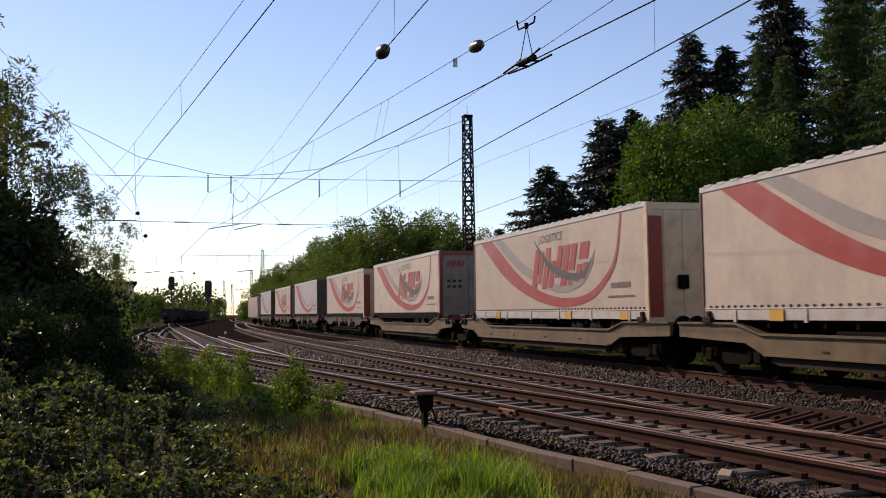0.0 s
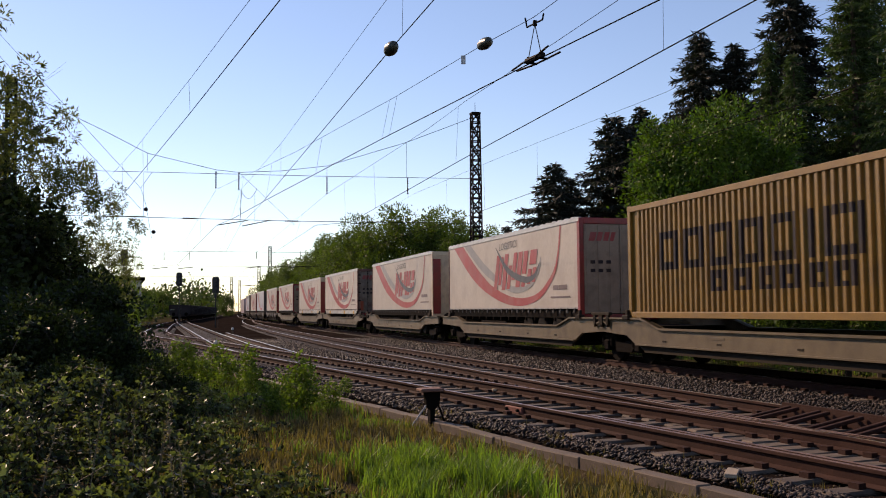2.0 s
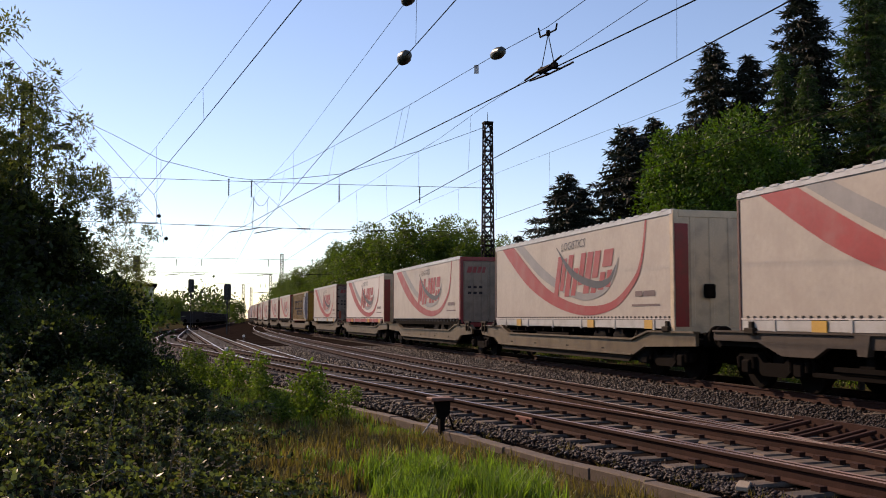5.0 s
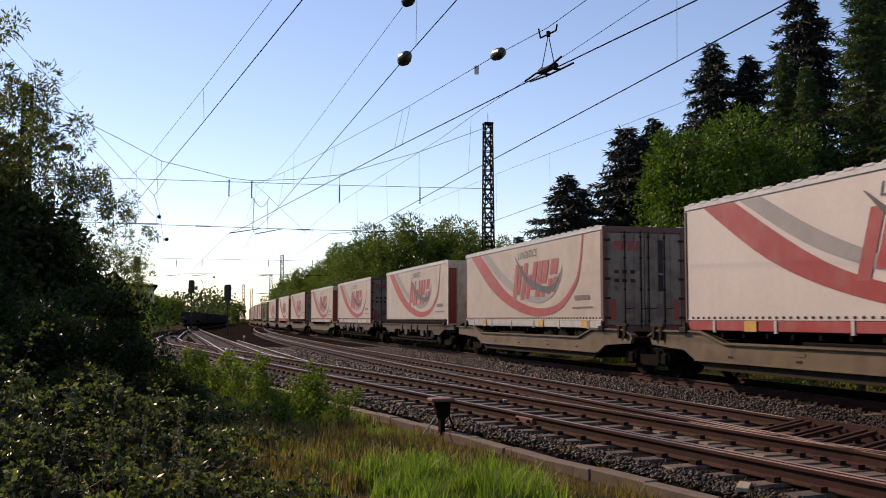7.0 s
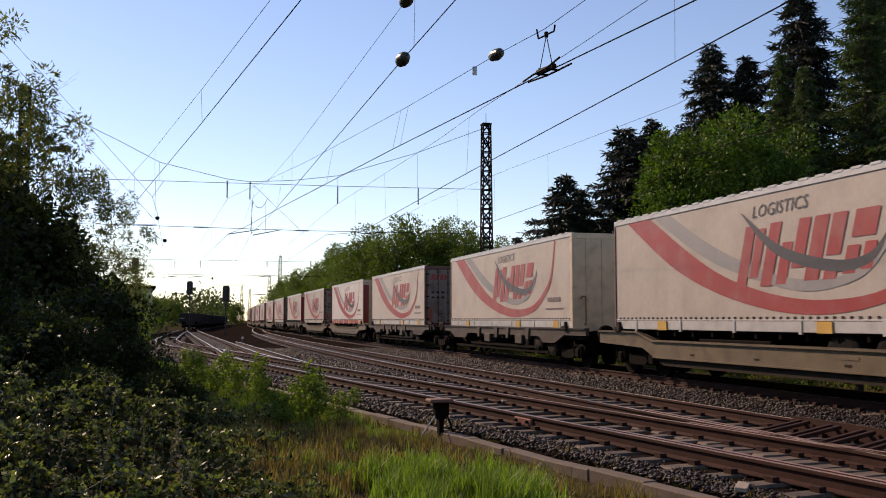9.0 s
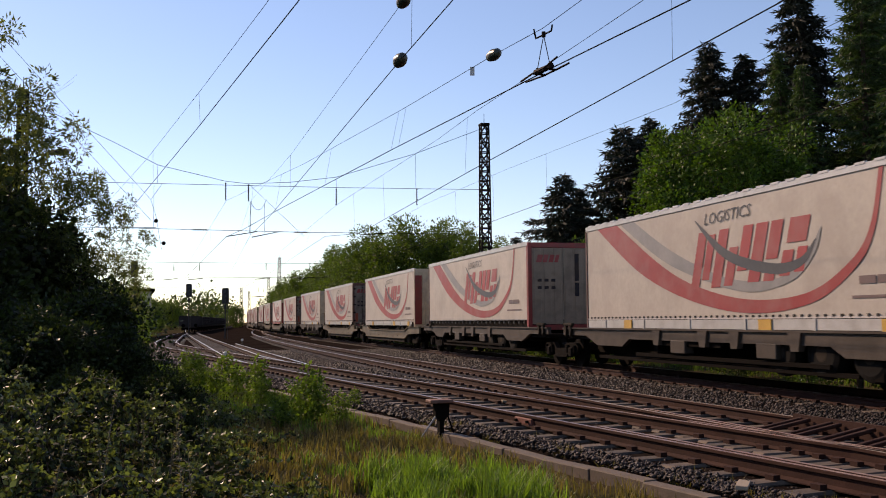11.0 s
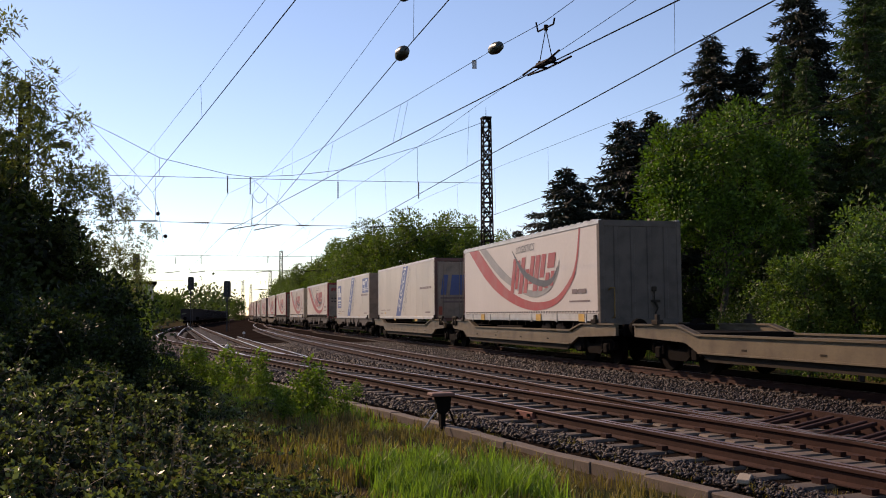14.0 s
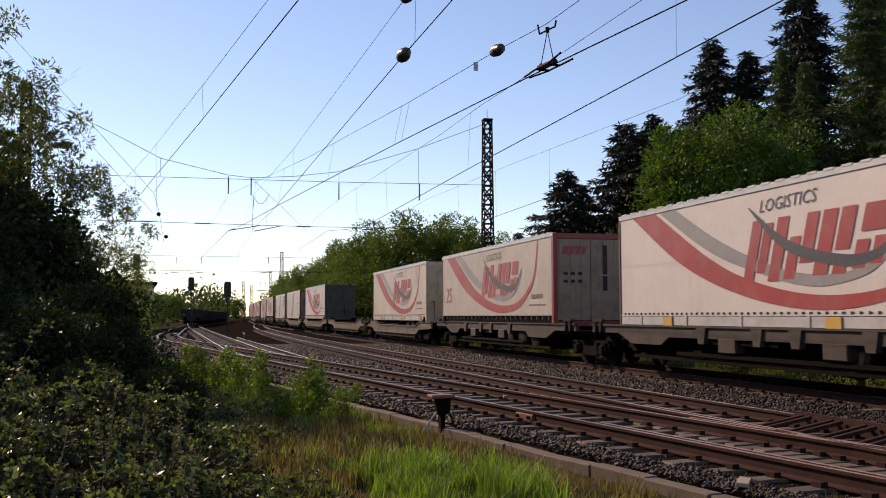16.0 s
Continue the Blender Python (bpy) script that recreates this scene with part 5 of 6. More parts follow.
    ropes = {
        "head_rope": [(2.3, 53.46, 12.2), (-1.38, 52.47, 10.65), (-5.62, 51.34, 9.21), (-7.96, 50.72, 8.87), (-10.1, 50.15, 8.72), (-11.23, 49.84, 8.82), (-14.54, 48.96, 9.57), (-16.57, 48.42, 10.64), (-20.0, 47.5, 12.3), (-28, 45.4, 16.6)],
        "upper_rope": [(-30, 44.8, 8.6), (-16.78, 48.36, 8.59), (-5.61, 51.34, 8.65), (2.5, 53.5, 8.76)],
        "lower_rope": [(-30, 44.8, 6.3), (-16.59, 48.41, 6.29), (-7.06, 50.96, 6.2), (2.5, 53.5, 6.24)],
        "slanted_rope": [(-10.1, 50.15, 8.72), (-7.3, 51, 6.0)],
    }
    for name, pts in ropes.items():
        bm = bmesh.new()
        wire(bm, [Vector(p) for p in pts], 0.014 if name != "slanted_rope" else 0.008)
        part(name, bm, WIRE, span)
    for x, y, z, n in ((-11.23, 49.84, 8.75, 0.95), (-10.1, 50.15, 8.7, 0.95), (-5.61, 51.34, 8.6, 0.95), (-1.3, 52.5, 8.7, 0.95), (-16.9, 48.3, 8.5, 0.7)):
        insulator_string(span, (x, y, z), n)
    for x, y, z0, z1 in ((-5.61, 51.34, 9.21, 8.6), (-1.35, 52.48, 10.62, 8.7), (-14.54, 48.96, 9.57, 8.6), (-14.7, 48.9, 8.6, 6.3), (-10.0, 50.2, 7.75, 6.0), (-9.3, 50.4, 7.7, 6.1)):
        bm = bmesh.new()
        wire(bm, [Vector((x, y, z0)), Vector((x, y, z1))], 0.009)
        part("hanging_wire", bm, WIRE, span)
    for a, b in (((-11.18, 49.86, 5.92), (-9.64, 50.27, 6.2)), ((-9.92, 50.19, 5.9), (-8.5, 50.57, 6.22)), ((-16.6, 48.4, 6.27), (-14.6, 48.95, 6.32)), ((-4.4, 51.7, 6.1), (-2.6, 52.2, 6.25))):
        bm = bmesh.new()
        rod(bm, a, b, 0.028, 0.022, 6)
        part("steady_arm", bm, MAST_STEEL, span)
    for a, b in (((-12.84, 49.41, 6.25), (-12.1, 49.61, 6.25)), ((-7.78, 50.77, 6.2), (-7.06, 50.96, 6.2))):
        bm = bmesh.new()
        profile = []
        for k in range(6):
            profile += [(k / 6 + 0.01, 0.02), (k / 6 + 0.06, 0.06), (k / 6 + 0.12, 0.02)]
        lathe(bm, a, b, profile, 8)
        part("insulator", bm, INSULATOR, span)
    bm = bmesh.new()
    wire(bm, sagging((-10.0, 50.2, 7.8), (-9.2, 50.4, 7.9), 0.5), 0.012)
    wire(bm, sagging((-9.95, 50.2, 7.8), (-10.05, 50.2, 6.1), 0.0), 0.01)
    part("jumper_wire", bm, WIRE, span)
    # tension weights hanging on the left
    bm = bmesh.new()
    wire(bm, [Vector((-14.3, 49.0, 8.6)), Vector((-14.85, 48.9, 7.77)), Vector((-14.6, 49, 6.9)), Vector((-14.3, 49, 5.2))], 0.011)
    lathe(bm, (-14.6, 49, 6.78), (-14.6, 49, 6.58), [(0, 0.04), (0.3, 0.11), (0.7, 0.11), (1, 0.04)], 10)
    lathe(bm, (-14.2, 49, 5.62), (-14.2, 49, 5.42), [(0, 0.04), (0.3, 0.11), (0.7, 0.11), (1, 0.04)], 10)
    part("ball_weight", bm, WIRE, span, "two round weights on a wire")
    for a, b, name in (((-28.0, 45.4, 22.9), (-14.85, 48.88, 7.77), "stay_wire"), ((-29.0, 45.1, 22.9), (-14.82, 48.88, 6.69), "stay_wire")):
        bm = bmesh.new()
        wire(bm, [Vector(a), Vector(b)], 0.010)
        part(name, bm, WIRE, span)
    # further spans down the line
    for y in (100.0, 172.0):
        far = thing("cross_span", "Distant cross-span of thin wires over the station tracks", "cross-span")
        for z in (7.6, 6.1):
            bm = bmesh.new()
            wire(bm, [Vector((x_near(y) - 12, y - 6, z)), Vector((x_train(y) + 3.6, y + 3, z))], 0.02)
            part("rope", bm, WIRE, far)
        for q in (x_near, x_branch, x_middle, x_train):
            insulator_string(far, (q(y), y, 7.6), 0.8, 0.09)
            bm = bmesh.new()
            rod(bm, (q(y) - 1.2, y, 5.9), (q(y) + 0.4, y, 6.05), 0.04, n=5)
            part("steady_arm", bm, MAST_STEEL, far)


def build_masts():
    lattice_mast(12.88, 0.62, 0.42, 24, at=pose(2.5, 53.5, -0.4, 0, 0, 15))
    lattice_mast(13.2, 0.8, 0.5, 20, "Tall lattice steel mast far down the line", at=pose(-29.0, 172.0, -0.3, 0, 0, 15))
    lattice_mast(12.2, 0.9, 0.6, 18, "Distant lattice steel mast beside the train", at=pose(-41.4, 230.0, -0.3, 0, 0, 15))
    lattice_mast(12.2, 0.9, 0.6, 14, "Distant lattice steel mast beside the train", at=pose(-62.5, 300.0, -0.3))
    lattice_mast(12.2, 0.9, 0.6, 14, "Distant lattice steel mast beside the train", at=pose(-66.0, 330.0, -0.3))
    left = lattice_mast(10.9, 0.42, 0.34, 20, "Dark lattice mast with a lamp arm among branches", at=pose(-17.6, 40.0, 0.4, 0, 0, 12))
    bm = bmesh.new()
    wire(bm, [Vector((0.2, 0, 7.75)), Vector((0.42, 0, 8.0)), Vector((0.7, 0, 8.17)), Vector((1.0, 0, 8.25))], 0.035)
    part("lamp_arm", bm, MAST_STEEL, left)
    bm = bmesh.new()
    lathe(bm, (0.95, 0, 8.25), (1.9, -0.1, 8.35), [(0, 0.04), (0.2, 0.1), (0.6, 0.15), (0.9, 0.13), (1, 0.05)], 10)
    part("lamp_head", bm, SIGNAL_BLACK, left, "dark lamp head")


def signal(at, height, label):
    t = thing("light_signal", label, "railway signal", "light signals", at=at)
    bm = bmesh.new()
    rod(bm, (0, 0, -0.5), (0, 0, height - 1.4), 0.07, 0.06, 8)
    rod(bm, (0.2, 0.1, 0), (0.2, 0.1, height - 1.6), 0.02, n=5)
    part("post", bm, SIGNAL_BLACK, t)
    bm = bmesh.new()
    extrude_poly(bm, [(-0.3, height - 1.6), (-0.36, height - 1.45), (-0.36, height - 0.2), (-0.26, height), (0.26, height), (0.36, height - 0.2), (0.36, height - 1.45), (0.3, height - 1.6)], 1, -0.08, 0.08)
    part("backplate", bm, SIGNAL_BLACK, t)
    bm = bmesh.new()
    box(bm, (-0.13, -0.12, height - 2.1), (0.13, 0.05, height - 1.7), bevel=0.03)
    part("shunt_signal", bm, SIGNAL_BLACK, t)
    for z in (height - 0.35, height - 0.8, height - 1.25):
        bm = bmesh.new()
        lathe(bm, (0, -0.08, z), (0, -0.28, z + 0.02), [(0, 0.13), (1, 0.15)], 12)
        part("lens_hood", bm, SIGNAL_BLACK, t)
    return t


def hopper_wagon(at):
    t = thing("hopper_wagon", "Dark brown open freight wagon standing on the siding", "freight wagon", "parked wagons", at=at)
    bm = bmesh.new()
    extrude_poly(bm, [(-1.45, 1.0), (-1.45, 2.35), (-1.35, 2.42), (1.35, 2.42), (1.45, 2.35), (1.45, 1.0), (0.9, 0.7), (-0.9, 0.7)], 1, -5.6, 5.6)
    part("body", bm, WAGON_DARK, t)
    for k in range(9):
        for sx in (-1, 1):
            bm = bmesh.new()
            x0, x1 = sorted((sx * 1.45, sx * 1.54))
            box(bm, (x0, -5.4 + k * 1.32, 1.0), (x1, -5.28 + k * 1.32, 2.38))
            part("rib", bm, WAGON_DARK, t)
    for y in (-3.6, 3.6):
        b = place_mesh("bogie", shared("bogie", bogie_frame), t)
        b.location.y = y
        for a in (-0.9, 0.9):
            place_mesh("wheelset", shared("wheelset", wheelset), b).location.y = a
    for sx in (-1, 1):
        b = place_mesh("buffer", shared("buffer", buffer), t)
        b.matrix_basis = pose(sx * 0.88, -5.6, 0, 0, 0, 180)
    return t


def station_hut():
    t = thing("signal_cabin", "Pale flat-roofed railway building behind shrubs", "building", at=pose(-39.5, 115.0, -0.3, 0, 0, 18))
    bm = bmesh.new()
    box(bm, (-4.5, -5, 0), (4.5, 5, 5.4))
    part("wall", bm, material("pale_render", (0.34, 0.33, 0.32), 0.85, 0.15, 1, 20, 0.1), t)
    bm = bmesh.new()
    box(bm, (-4.9, -5.4, 5.4), (4.9, 5.4, 5.75), bevel=0.05)
    part("roof", bm, STEEL_DARK_SHADE, t)
    for k in range(4):
        w = bmesh.new()
        box(w, (-3.9 + k * 2.1, -5.05, 3.3), (-2.5 + k * 2.1, -4.98, 4.8), bevel=0.02)
        part("window", w, SIGNAL_BLACK, t)


def build_small_fixtures():
    t = thing("rail_clamp", "Faded red clamp bolted on the near rail", "rail clamp", at=pose(x_near(15.0) - 0.78, 15.0, -0.1, 0, 0, 23))
    bm = bmesh.new()
    box(bm, (-0.09, -0.28, -0.06), (0.02, 0.28, 0.05), bevel=0.015)
    part("clamp_body", bm, material("faded_red_iron", (0.16, 0.05, 0.035), 0.8, 0.3, 5, 50, 0.2), t)
    for y in (-0.18, 0.18):
        bm = bmesh.new()
        rod(bm, (-0.13, y, 0), (-0.08, y, 0), 0.025, n=6)
        part("bolt", bm, STEEL_DARK_SHADE, t)
    for x, y in ((-14.9, 72.0), (-19.5, 70.0), (-9.2, 41.0)):
        t = thing("marker_post", "Small white marker post between the rails", "marker post", "marker posts", at=pose(x, y, -0.2))
        bm = bmesh.new()
        rod(bm, (0, 0, -0.2), (0, 0, 0.25), 0.05, n=8)
        part("post", bm, CONCRETE, t)
        bm = bmesh.new()
        lathe(bm, (0, 0, 0.25), (0, 0, 0.42), [(0, 0.09), (0.7, 0.1), (1, 0.04)], 10)
        part("head", bm, PALE_PRINT, t, "white cap")
    for x, y, turn in ((x_near(13) + 1.9, 13.4, 40), (2.9, 9.4, 70), (x_middle(19) - 1.5, 19, 10)):
        t = thing("loose_board", "Pale weathered wooden board lying in the ballast", "board", "loose boards", at=pose(x, y, -0.15, 3, 4, turn))
        bm = bmesh.new()
        box(bm, (-0.34, -0.06, -0.02), (0.34, 0.06, 0.02), bevel=0.006)
        part("board", bm, material("pale_wood", (0.27, 0.22, 0.16), 0.85, 0.25, 4, 40, 0.2, stretch=(0.2, 3, 3)), t)


build_trough()
build_small_fixtures()
build_point_stand()
build_turnout()
build_overhead()
build_masts()
signal(pose(-21.8, 97.0, -0.2, 0, 0, -10), 5.1, "Black light signal on a slim post between the tracks")
signal(pose(-30.2, 115.0, -0.2, 0, 0, -10), 6.3, "Black light signal on a tall post beside the siding")
signal(pose(-30.4, 95.0, -0.2, 0, 0, -10), 7.8, "Black light signal half hidden by shrubs")
y_park = 146.0
parked = hopper_wagon(pose(x_near(y_park), y_park, 0, 0, 0, 14.5))
for k in range(1, 9):
    y = y_park + k * 12.2
    copy_thing(parked, pose(x_near(y), y, 0, 0, 0, math.degrees(math.atan(-(x_near(y + 1) - x_near(y - 1)) / 2))))
station_hut()

# ---- plants ----
def clump_points(rng, count, centres, radii, shell=0.55):
    """Places spread through the outer part of many overlapping clumps, with the way outwards."""
    k = rng.integers(0, len(centres), count)
    way = unit(rng.normal(0, 1, (count, 3)))
    r = radii[k] * (shell + (1 - shell) * rng.random(count)) * (1 + 0.15 * rng.normal(0, 1, count))
    return centres[k] + way * r[:, None], way


def limbs(bm, rng, height, radius, first, r0, count, spread=1.0):
    """A tapered, slightly bent trunk with limbs that fork."""
    p, top = Vector((0, 0, -0.3)), []
    joints = [p]
    for k in range(1, 6):
        joints.append(Vector((rng.normal(0, 0.04) * height * 0.4, rng.normal(0, 0.04) * height * 0.4, height * 0.85 * k / 5)))
    for k in range(5):
        rod(bm, joints[k], joints[k + 1], r0 * (1 - k / 5.5), r0 * (1 - (k + 1) / 5.5), 7, caps=False)
    for k in range(count):
        z = height * (first + (0.85 - first) * (k + 0.5) / count)
        i = min(4, int(z / (height * 0.85) * 5))
        a = joints[i].lerp(joints[i + 1], z / (height * 0.85) * 5 - i)
        turn = k * 2.4 + rng.normal(0, 0.3)
        reach = radius * spread * (0.55 + 0.4 * rng.random())
        b = a + Vector((math.cos(turn) * reach * 0.5, math.sin(turn) * reach * 0.5, reach * 0.35))
        c = a + Vector((math.cos(turn + 0.2) * reach, math.sin(turn + 0.2) * reach, reach * 0.75))
        r = r0 * 0.35 * (1 - 0.5 * z / height)
        rod(bm, a, b, r, r * 0.7, 5, caps=False)
        rod(bm, b, c, r * 0.7, r * 0.25, 5, caps=False)
        d = b + Vector((math.cos(turn - 0.7) * reach * 0.5, math.sin(turn - 0.7) * reach * 0.5, reach * 0.4))
        rod(bm, b, d, r * 0.5, r * 0.2, 4, caps=False)
        top += [c, d]
    return top


def broadleaf(name, label, category, seed, height, radius, leaves, size, mat, first=0.2, clumps=60, clump=0.22, squash=1.0, flat=0.0, r0=0.16, group="", slim=0.55, fill=0.35):
    rng = np.random.default_rng(seed)
    t = thing(name, label, category, group)
    bm = bmesh.new()
    limbs(bm, rng, height, radius, max(0.12, first), r0, 9, 0.75)
    part("trunk", bm, BARK, t)
    way = unit(rng.normal(0, 1, (clumps, 3)))
    reach = (fill + (0.97 - fill) * rng.random(clumps) ** 0.6) * (1 + 0.12 * rng.normal(0, 1, clumps))
    mid = np.array([0, 0, height * (1 + first) / 2])
    half = np.array([radius, radius, height * (1 - first) / 2 * squash])
    centres = mid + way * reach[:, None] * half
    low = centres[:, 2] < mid[2]
    centres[low, :2] *= (1 - flat)
    radii = radius * clump * rng.uniform(0.6, 1.5, clumps)
    at, out = clump_points(rng, leaves, centres, radii)
    me = leaf_mesh("crown", at, out, size, mat, rng, slim)
    place_mesh("crown", me, t)
    return t


def spruce(name, label, seed, height, radius, mat, group, droop=0.35, step=0.42, first=0.1, slim=0.2):
    """A conifer: whorls of drooping branches, each hung with short sprays of needles."""
    rng = np.random.default_rng(seed)
    t = thing(name, label, "conifer", group)
    bm = bmesh.new()
    rod(bm, (0, 0, -0.3), (0, 0, height * 0.97), 0.017 * height, 0.015, 8, caps=False)
    at, out = [], []
    z = height * first
    while z < height * 0.985:
        s = 1 - z / height
        reach = radius * (s ** 0.8) * rng.uniform(0.75, 1.15) + 0.12
        for k in range(rng.integers(5, 8)):
            a = rng.uniform(0, math.tau)
            r = reach * rng.uniform(0.55, 1.15)
            n = max(4, int(r / 0.075))
            f = np.linspace(0.12, 1, n)
            bend = -droop * r * f ** 1.5 + 0.22 * r * np.maximum(0, f - 0.6)
            line = np.stack([np.cos(a) * r * f, np.sin(a) * r * f, z + bend], -1)
            if r > 0.5:
                rod(bm, (0, 0, z), tuple(line[-1]), 0.025 + 0.01 * r, 0.006, 4, caps=False)
            for q in range(4):
                side = rng.normal(0, 0.10 * r + 0.04, (n, 1)) * np.array([[-np.sin(a), np.cos(a), 0]])
                at.append(line + side + np.array([0, 0, -0.05]) * rng.random((n, 1)))
                out.append(np.stack([np.cos(a) + rng.normal(0, 0.8, n), np.sin(a) + rng.normal(0, 0.8, n), -0.35 + rng.normal(0, 0.35, n)], -1))
        z += step * (0.55 + 0.6 * s)
    part("trunk", bm, BARK, t)
    at, out = np.concatenate(at), np.concatenate(out)
    place_mesh("crown", leaf_mesh("crown", at, out, 0.40, mat, rng, slim, 0.35), t)
    return t


def at_ground(x, y, turn=0.0, grow=1.0, sink=0.0):
    return pose(x, y, ground_z(x, y) - sink, 0, 0, turn) @ Matrix.Scale(grow, 4)


def plant(template, spots):
    """The template stands at the first spot, copies of it at the others."""
    for i, (x, y, turn, grow) in enumerate(spots):
        m = at_ground(x, y, turn, grow)
        if i == 0:
            first = m
        else:
            copy_thing(template, m)
    template.matrix_basis = first


def build_right_trees():
    big = broadleaf("broadleaf_tree", "Bright green young broadleaf tree behind the train", "tree", 11, 11.6, 3.8, 44000, 0.185, LEAF_LIME, 0.34, 84, 0.21, r0=0.22, group="trees beyond the train", fill=0.55)
    plant(big, [(13.3, 45.5, 0, 1.0), (21.5, 60, 80, 1.1)])
    second = broadleaf("broadleaf_tree", "Slender green broadleaf tree with drooping leaves beyond the train", "tree", 12, 6.5, 2.0, 15000, 0.15, LEAF_FRESH, 0.05, 90, 0.24, group="trees beyond the train")
    plant(second, [(8.0, 48.0, 0, 1.08), (12.3, 28.5, 200, 0.74), (14.3, 30.5, 60, 0.92), (13.4, 26.0, 20, 0.66), (16.4, 33.0, 120, 1.0), (11.0, 29.0, 300, 0.68)])
    broad = spruce("spruce", "Small dark spruce with broad ragged branches beyond the train", 23, 11.6, 5.2, NEEDLES, "conifers beyond the train", 0.22)
    plant(broad, [(8.0, 62.0, 0, 1.02), (12.1, 62.5, 110, 1.27), (5.4, 69.0, 40, 0.72), (9.6, 65.0, 200, 0.95)])
    dark = spruce("spruce", "Dark green spruce with drooping branches beyond the train", 21, 19, 7.4, NEEDLES, "conifers beyond the train")
    plant(dark, [(17.8, 62.0, 0, 1.06), (14.6, 66.0, 260, 0.84), (21.0, 66.0, 30, 0.9), (19.5, 54.0, 200, 0.80), (22.6, 59.0, 120, 1.2), (19.7, 61.0, 300, 1.0), (15.4, 60.0, 80, 0.73), (13.2, 64.0, 160, 0.74), (16.5, 53.0, 220, 0.55), (13.0, 53.0, 20, 0.5)])
    tall = spruce("larch", "Tall grey-green conifer with loose hanging twigs", 22, 23, 4.2, NEEDLES_LARCH, "conifers beyond the train", 0.3, 0.55, 0.16, 0.19)
    plant(tall, [(22.5, 50.0, 0, 0.97), (24.2, 53.0, 70, 1.05), (27.0, 57.0, 160, 1.0), (22.8, 45.0, 220, 0.9), (18.7, 48.5, 110, 0.66), (18.4, 51.0, 200, 0.72)])
    bush = broadleaf("shrub", "Dense dark green shrub at the foot of the trees", "shrub", 13, 3.6, 2.3, 9000, 0.14, LEAF_DEEP, 0.0, 70, 0.3, r0=0.06, group="shrubs beyond the train")
    plant(bush, [(17.8, 31.5, 60, 1.15), (11.2, 36.5, 120, 0.62), (14.0, 40.0, 170, 0.9), (6.2, 54.0, 200, 0.9), (9.4, 52.0, 40, 1.0), (12.5, 52.0, 90, 1.1), (16.0, 50.0, 10, 1.3), (19.5, 40.0, 90, 1.3),
                 (3.6, 60.0, 30, 0.9), (17.8, 26.0, 210, 1.1), (22.0, 34.0, 80, 1.4), (24.5, 42.0, 10, 1.7), (1.5, 68.0, 210, 1.1)])


def build_middle_trees():
    tree = broadleaf("broadleaf_tree", "Rounded green broadleaf tree along the far side of the line", "tree", 31, 11.5, 4.6, 26000, 0.24, LEAF_MID, 0.06, 130, 0.2, group="trees along the line")
    plant(tree, [(-2.2, 88.0, 0, 1.0), (-6.4, 92.0, 70, 0.95), (0.6, 97.0, 150, 1.02), (-8.9, 103.0, 210, 0.93), (-11.8, 113.0, 20, 0.88), (-15.0, 124.0, 120, 0.82), (-19.0, 138.0, 260, 0.85),
                 (3.2, 86.0, 30, 0.84), (-23.0, 152.0, 60, 0.8), (-10.0, 120.0, 90, 1.0), (-14.0, 135.0, 90, 1.05), (-27.5, 168.0, 130, 0.8), (-46.0, 142.0, 60, 0.42), (-50.0, 165.0, 100, 0.5), (-57.0, 190.0, 10, 0.5), (-64.0, 215.0, 70, 0.6), (-43.0, 126.0, 200, 0.4), (-70.0, 250.0, 30, 0.62),
                 (-53.0, 282.0, 30, 0.5), (-62.0, 290.0, 120, 0.6), (-76.0, 270.0, 190, 0.7), (-49.0, 262.0, 60, 0.42), (-58.0, 255.0, 60, 0.35)])


